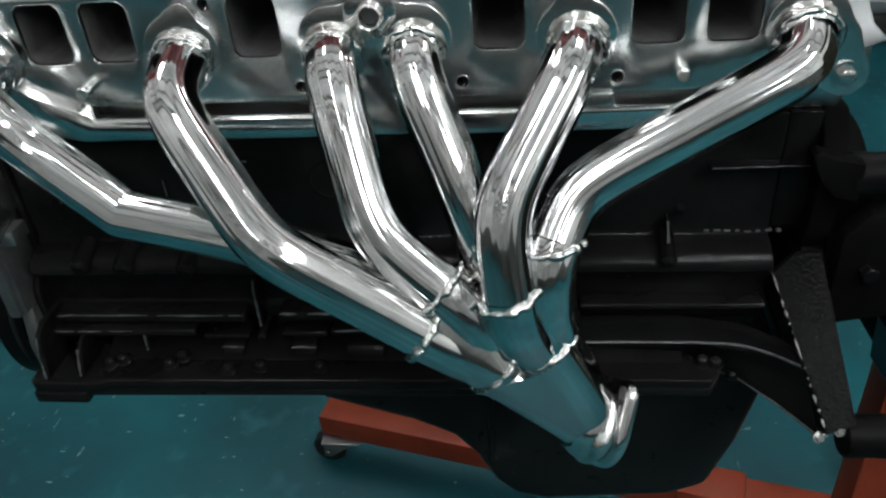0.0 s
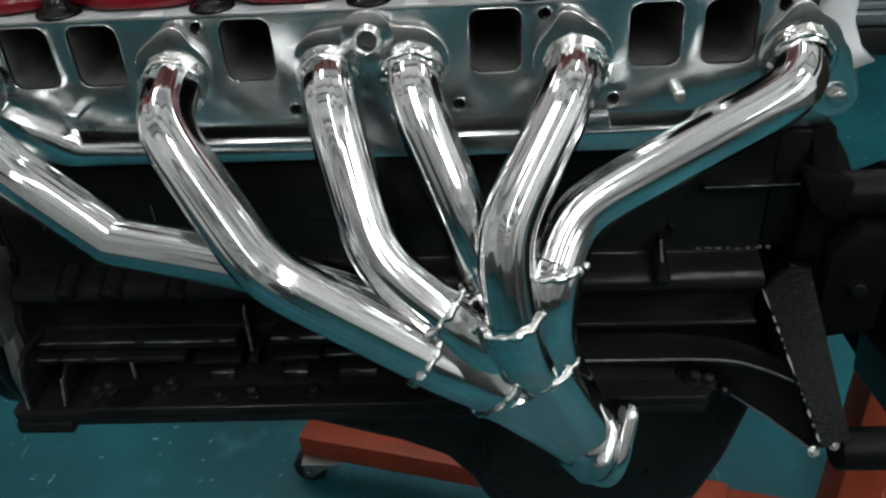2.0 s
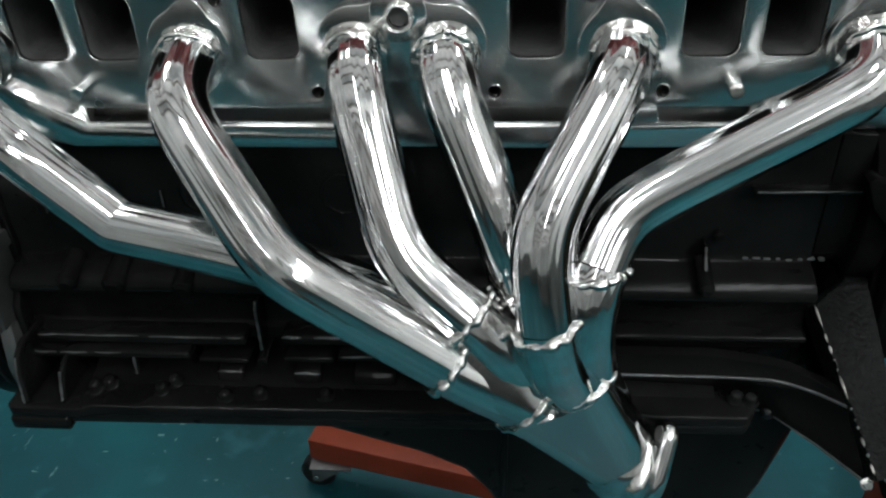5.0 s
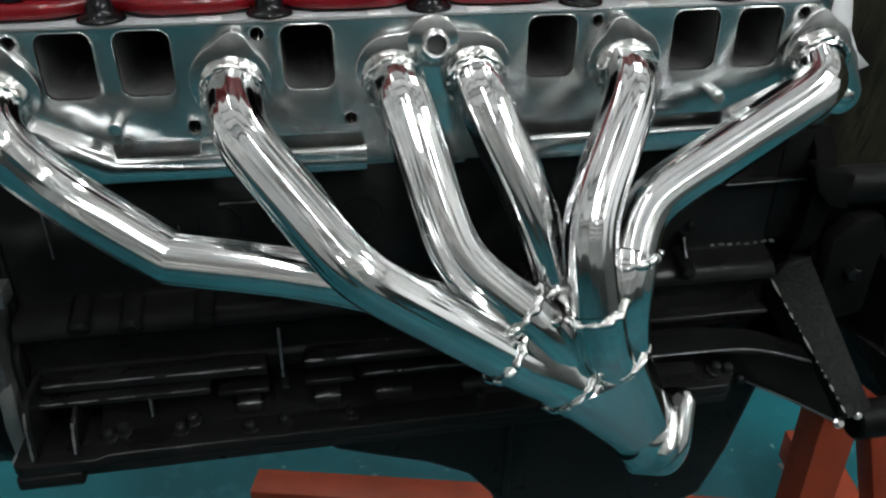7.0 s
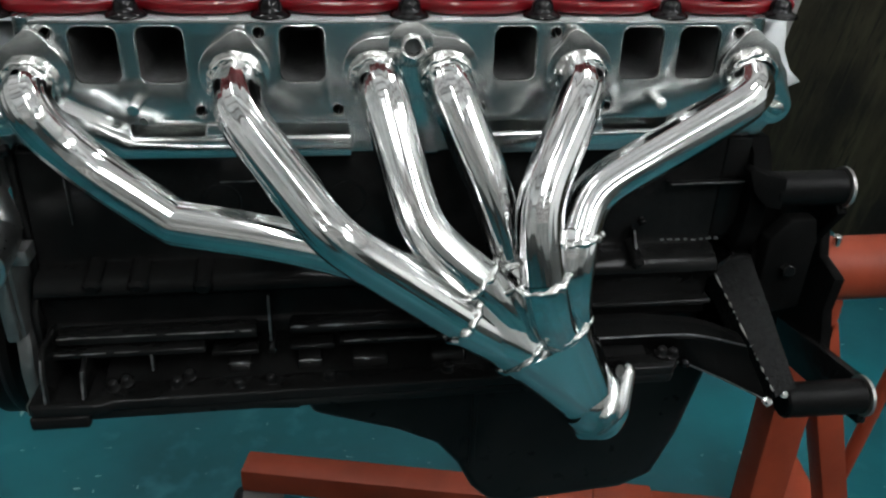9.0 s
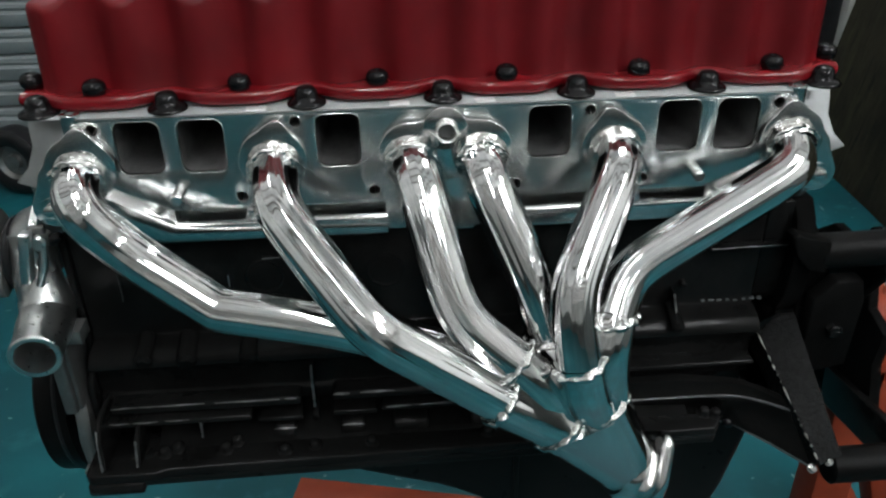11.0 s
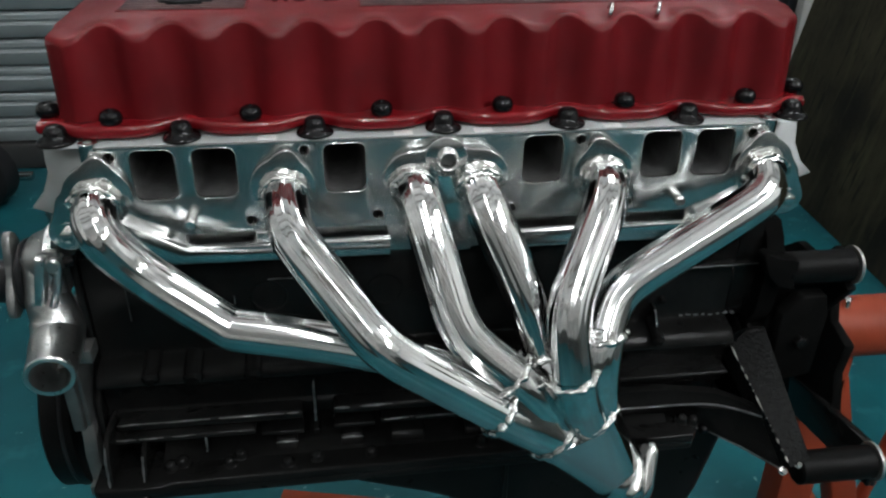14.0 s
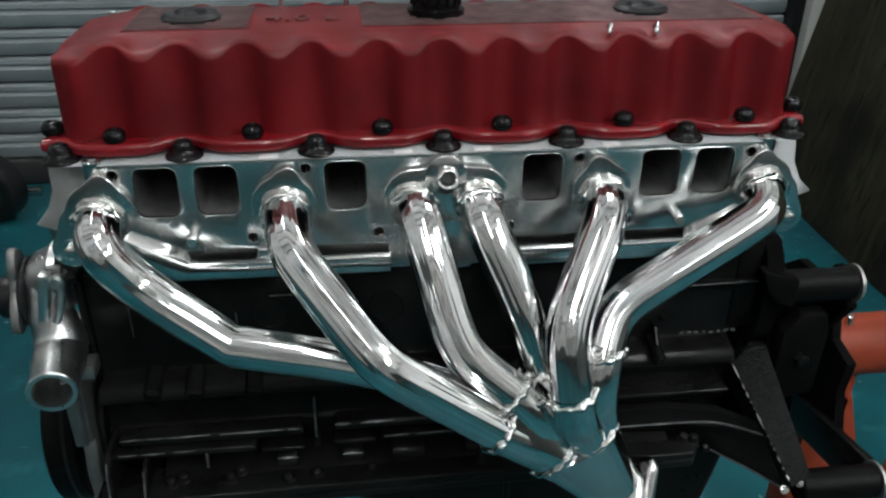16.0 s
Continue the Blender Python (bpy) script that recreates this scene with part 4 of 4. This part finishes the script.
for k in range(49):
    f = k / 48
    u = up[min(len(up) - 1, int(f * (len(up) - 1) + 0.5))]
    l = low[min(len(low) - 1, int(f * (len(low) - 1) + 0.5))]
    i_ = Vector((0.001, 0.0030, 0.0))
    g = 0.020 - 0.014 * max(0.0, (f - 0.55) / 0.45)
    rings.append([u + Vector((0, 0.012, g)), u + Vector((0, 0.0040, g - 0.0015)), u + Vector((0, 0.0014, 0.0014)), u, u.lerp(l, 0.10), u.lerp(l, 0.20) + i_, u.lerp(l, 0.5) + i_ * 1.3, u.lerp(l, 0.80) + i_, u.lerp(l, 0.92), l, l + Vector((0.001, 0.004, -0.002)), l + Vector((0.006, 0.022, -0.001)), u + Vector((0.006, 0.034, -0.008))])
part("flare", skin(rings), BLACK2, block, "curved black bell housing flare", smooth=50)
# pale grey rims paint in the highlight lines of the flare
part("flare_rim", tube(up, 0.0011, 10), EDGEGLINT, block)
part("flare_rim", tube(low[len(low) // 3:], 0.0011, 10), EDGEGLINT, block)
part("flare_lump", lathe([(0, 0), (0, 0.006), (0.003, 0.0058), (0.0058, 0.0036), (0.0066, 0)], (0.2765, -0.003, 0.5375), (-0.3, -0.5, 0.8), 18), BOLT, block)
part("corner_bolt", hexbolt((0.3235, -0.0795, 0.5460), (0, -0.8, 0.5), 0.0036, 0.004, 0.0045, 0.001), STEEL, block)
part("corner_bolt", hexbolt((0.3350, -0.0835, 0.5570), (0, -0.8, 0.5), 0.0030, 0.003, 0.0040, 0.001), STEEL, block)
part("flexplate", lathe([(0, 0), (0, 0.097), (0.004, 0.100), (0.030, 0.100), (0.034, 0.097), (0.034, 0.06), (0.05, 0.05), (0.05, 0)], (0.347, 0.135, 0.612), (1, 0, 0), 48), SOOT, block, "black flexplate behind the block")
part("housing_plate", prism([(0.3475, 0.575), (0.3475, 0.664), (0.366, 0.684), (0.392, 0.684), (0.398, 0.660), (0.396, 0.585)], "y", 0.0160, 0.034, 0.003), SOOT, block, "dull black adapter plate")
part("housing_nut", hexbolt((0.372, 0.0162, 0.631), (0, -1, 0), 0.0075, 0.008, 0.0, 0.0), BLACK, block, "dull dark nut on the housing rim")
part("rear_flange", prism([(0.050, 0.7565), (0.038, 0.742), (0.030, 0.724), (0.026, 0.700), (0.030, 0.660), (0.040, 0.640), (0.24, 0.640), (0.24, 0.7565)], "x", 0.3242, 0.3430, 0.0012), SOOT, block, smooth=60)

pan = thing("oil_pan", "black painted pressed steel oil pan with a deep rear sump", "oil pan")
side = [(-0.333, 0.5362), (-0.333, 0.514), (-0.105, 0.506), (-0.0965, 0.479), (-0.009, 0.449), (0.031, 0.428), (0.053, 0.400), (0.0700, 0.364), (0.090, 0.342), (0.121, 0.335), (0.243, 0.346), (0.279, 0.3640), (0.299, 0.423), (0.315, 0.496), (0.322, 0.5362)]
part("sump", prism(side, "y", 0.020, 0.235, 0.010, 3), PANM, pan)
part("pan_flange", prism([(-0.336, -0.0275), (0.256, -0.0195), (0.263, -0.0095), (0.266, 0.022), (0.323, 0.022), (0.323, 0.25), (-0.336, 0.25)], "z", 0.528, 0.5362, 0.0015), PANM, pan)
part("seam", box(0.066, 0.072, 0.017, 0.022, 0.40, 0.52, 0.001), PANM, pan)
part("drain_plug", hexbolt((0.173, 0.0185, 0.470), (0, -1, 0), 0.008, 0.008, 0.011, 0.002), BOLT, pan)
part("front_apron", prism([(-0.26, 0.529), (-0.24, 0.519), (-0.105, 0.511), (-0.10, 0.529)], "y", -0.0075, 0.03, 0.003), PANM, pan)

# ---- front of the engine ----
pump = thing("water_pump", "bare cast aluminium water pump with an open hose neck", "water pump")
N0 = Vector((-0.3460, -0.034, 0.6870))
part("hose_neck", lathe([(0.0, 0.0165), (0.0, 0.0202), (0.0015, 0.0212), (0.004, 0.0208), (0.030, 0.0212), (0.034, 0.0226), (0.060, 0.0228), (0.066, 0.0222), (0.066, 0.0165), (0.0, 0.0165)], N0, (-0.14, 1, 0.04), 40), CAST, pump, "machined hose neck with an open mouth")
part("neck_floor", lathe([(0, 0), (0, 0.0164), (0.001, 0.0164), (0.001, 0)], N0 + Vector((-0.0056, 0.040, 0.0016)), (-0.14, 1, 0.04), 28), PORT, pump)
vol = bend([((-0.3545, 0.028, 0.6905), 0), ((-0.3560, 0.034, 0.7050), 0.03), ((-0.3610, 0.040, 0.7250), 0.05), ((-0.3620, 0.050, 0.7600), 0)])
part("volute", tube(vol, 0.02, 28, radii=[0.0235 - 0.0070 * k / (len(vol) - 1) for k in range(len(vol))]), CAST, pump)
part("body", lathe([(0, 0), (0, 0.034), (0.006, 0.035), (0.012, 0.029), (0.024, 0.024), (0.030, 0.017), (0.030, 0)], (-0.345, 0.056, 0.752), (-1, 0, 0), 32), CAST, pump)
part("rib", beam((-0.3465, 0.012, 0.7790), (-0.3556, 0.012, 0.7330), 0.0085, 0.012, 0.0016, up=(0, 1, 0)), CAST, pump, "bright machined rib")
part("rib", tube(bend([((-0.3370, 0.018, 0.764), 0), ((-0.3400, 0.014, 0.745), 0.03), ((-0.3475, 0.014, 0.728), 0)], 0.003), 0.0034, 12), CAST, pump)
part("rib_back", box(-0.3500, -0.3365, 0.022, 0.030, 0.735, 0.778, 0.002), CAST2, pump)
part("bolt_boss", rod((-0.3400, 0.034, 0.764), (-0.3400, 0.013, 0.767), 0.0068, 0.0020), CAST, pump)
part("pump_shaft", rod((-0.3350, 0.026, 0.7640), (-0.3250, 0.028, 0.7655), 0.0055, 0.0015), BOLT, pump)
part("pulley_back", rod((-0.3750, 0.060, 0.735), (-0.3830, 0.060, 0.735), 0.034, 0.003), RUBBER, pump)
part("hub_flange", prism(pear([(0.058, 0.742, 0.020), (0.056, 0.775, 0.0085), (0.030, 0.716, 0.0095), (0.088, 0.716, 0.0095), (0.057, 0.762, 0.014), (0.042, 0.728, 0.015), (0.074, 0.728, 0.015)], 60), "x", -0.3910, -0.3835, 0.0016), CAST2, pump, "dull grey three-lobed drive hub")
part("hub_shaft", rod((-0.3915, 0.060, 0.730), (-0.4080, 0.060, 0.730), 0.020, 0.003), RUBBER, pump)

tcover = thing("timing_cover", "dull cast aluminium timing cover", "timing cover")
part("upper_cover", prism([(-0.002, 0.672), (0.006, 0.680), (0.05, 0.70), (0.21, 0.70), (0.21, 0.600), (-0.002, 0.597)], "x", -0.353, -0.3412, 0.003), CAST2, tcover)
part("upper_flange", prism([(0.004, 0.676), (0.05, 0.70), (0.21, 0.70), (0.21, 0.600), (0.002, 0.600)], "x", -0.3410, -0.3373, 0.001), CAST2, tcover)
part("lower_cover", prism([(0.010, 0.599), (0.21, 0.599), (0.21, 0.525), (0.004, 0.525), (0.002, 0.560)], "x", -0.3505, -0.3373, 0.003), CAST2, tcover)
part("corner_pad", box(-0.3500, -0.3375, -0.006, 0.01, 0.520, 0.531, 0.001), CAST2, tcover)
part("top_tab", box(-0.342, -0.324, 0.008, 0.03, 0.668, 0.682, 0.001), CAST2, tcover)

damper = thing("crank_damper", "black crankshaft damper pulley", "crank pulley")
part("rim", lathe([(0, 0), (0, 0.084), (0.003, 0.096), (0.030, 0.096), (0.033, 0.092), (0.033, 0)], (-0.364, 0.118, 0.551), (-1, 0, 0), 56), BLACK2, damper)
part("groove", lathe([(0.010, 0.0962), (0.012, 0.0975), (0.014, 0.0962)], (-0.364, 0.118, 0.551), (-1, 0, 0), 56), RUBBER, damper)

# ---- engine stand ----
stand = thing("engine_stand", "orange painted steel engine stand on castors with black mounting arms", "engine stand")
leg0, leg1 = Vector((-0.224, 0.3800, 0.0780)), Vector((0.575, 0.1885, 0.0780))
ld = (leg1 - leg0).normalized()
part("leg", beam(leg0, leg1, 0.048, 0.041, 0.003), ORANGE, stand)
part("leg_socket", beam(leg0 + ld * 0.55, leg0 + ld * 0.64, 0.058, 0.050, 0.003), ORANGE, stand)
part("socket_bolt", hexbolt(leg0 + ld * 0.62 + Vector((-0.005, -0.030, 0.0)), (-0.2, -1, 0), 0.007, 0.012, 0.010, 0.002), STEEL, stand, "bright clamp bolt")
part("cross_leg", beam((0.650, 0.352, 0.0735), (0.612, 0.10, 0.0735), 0.062, 0.055, 0.003), ORANGE, stand)
part("cross_leg", beam((0.612, 0.098, 0.0735), (0.650, -0.152, 0.0735), 0.062, 0.055, 0.003), ORANGE, stand)
part("upright", beam((0.4900, 0.122, 0.1015), (0.4880, 0.122, 0.535), 0.050, 0.044, 0.003, up=(0, 1, 0)), ORANGE, stand)
part("foot_plate", box(0.445, 0.590, 0.085, 0.165, 0.1005, 0.1055, 0.001), ORANGE, stand)
part("prop", beam((0.498, 0.118, 0.500), (0.628, 0.118, 0.100), 0.035, 0.036, 0.003, up=(0, 1, 0)), ORANGE, stand)
part("brace", rod((0.655, 0.125, 0.60), (0.590, 0.125, 0.10), 0.009, 0.001), ORANGE, stand)
part("head_tube", lathe([(0, 0), (0, 0.037), (0.11, 0.037), (0.11, 0.032), (0.13, 0.031), (0.13, 0)], (0.4625, 0.120, 0.567), (1, 0, 0), 36), ORANGE, stand)
part("rear_spindle", rod((0.575, 0.12, 0.565), (0.74, 0.12, 0.565), 0.030, 0.002), RUBBER, stand)
plate = [(0.085, 0.667), (0.066, 0.615), (0.031, 0.606), (0.036, 0.565), (0.020, 0.519), (0.031, 0.480), (0.21, 0.47), (0.22, 0.62), (0.16, 0.667)]
part("mount_plate", prism(plate, "x", 0.440, 0.452, 0.002), SOOT, stand, "black steel mounting plate")
part("arm_bar", beam((0.434, 0.120, 0.600), (0.416, 0.035, 0.705), 0.050, 0.010, 0.002, up=(1, 0, 0)), SOOT, stand)
part("arm_bar", beam((0.434, 0.090, 0.500), (0.430, -0.072, 0.530), 0.045, 0.010, 0.002, up=(1, 0, 0)), BLACK, stand)
for y, z, x1, r in ((0.030, 0.711, 0.417, 0.0168), (-0.070, 0.538, 0.425, 0.0168)):
    part("arm_tube", rod((0.3435, y, z), (x1, y, z), r, 0.002), BLACK2, stand, "black tubular arm")
    part("end_washer", lathe([(0, 0), (0, r + 0.003), (0.003, r + 0.003), (0.003, 0)], (x1, y, z), (1, 0, 0), 32), EDGE, stand, "bright worn washer")
part("arm_lug", prism([(0.3110, 0.7355), (0.3160, 0.7385), (0.3270, 0.7330), (0.3500, 0.7280), (0.3500, 0.6960), (0.3330, 0.7000), (0.3200, 0.7140)], "y", 0.0140, 0.0290, 0.0015, 2), SOOT, stand, "black flattened arm end")
part("plate_bolt", hexbolt((0.4395, 0.122, 0.575), (-1, 0, 0), 0.011, 0.010, 0.015, 0.003), BOLT, stand)
part("grease_fitting", rod((0.490, 0.112, 0.600), (0.490, 0.112, 0.614), 0.005, 0.001), STEEL, stand)
for p, a in ((Vector((-0.1955, 0.360, 0)), 1.45), (Vector((0.642, 0.315, 0)), 1.2), (Vector((0.642, -0.115, 0)), 0.2)):
    top = 0.0570 if p.x < 0 else 0.0455
    c = part("caster", box(p.x - 0.032, p.x + 0.032, p.y - 0.024, p.y + 0.024, top - 0.003, top, 0.001), CAST2, stand, "steel caster with a black wheel")
    ax = Vector((math.cos(a), math.sin(a), 0))
    sd = Vector((-ax.y, ax.x, 0))
    r = 0.0275 if p.x < 0 else 0.0205
    wc = Vector((p.x, p.y, r + 0.0002)) + sd * (0.024 if p.x < 0 else 0.004)
    part("wheel", lathe([(-0.012, 0), (-0.012, r * 0.85), (-0.008, r), (0.008, r), (0.012, r * 0.85), (0.012, 0)], wc, ax, 32), RUBBER, c)
    for s in (-1, 1):
        o = Vector((p.x, p.y, 0)) + ax * 0.0155 * s
        tri = [o - sd * 0.024 + Vector((0, 0, top - 0.003)), o + sd * 0.030 + Vector((0, 0, top - 0.003)), wc - Vector((p.x, p.y, 0)) + o + sd * 0.007 - Vector((0, 0, 0.010)), wc - Vector((p.x, p.y, 0)) + o - sd * 0.005 - Vector((0, 0, 0.010))]
        part("fork", skin([[q - ax * 0.001 for q in tri], [q + ax * 0.001 for q in tri]]), CAST2, c)
    part("axle", rod(wc - ax * 0.019, wc + ax * 0.019, 0.0035, 0.0008, 12), STEEL, c)
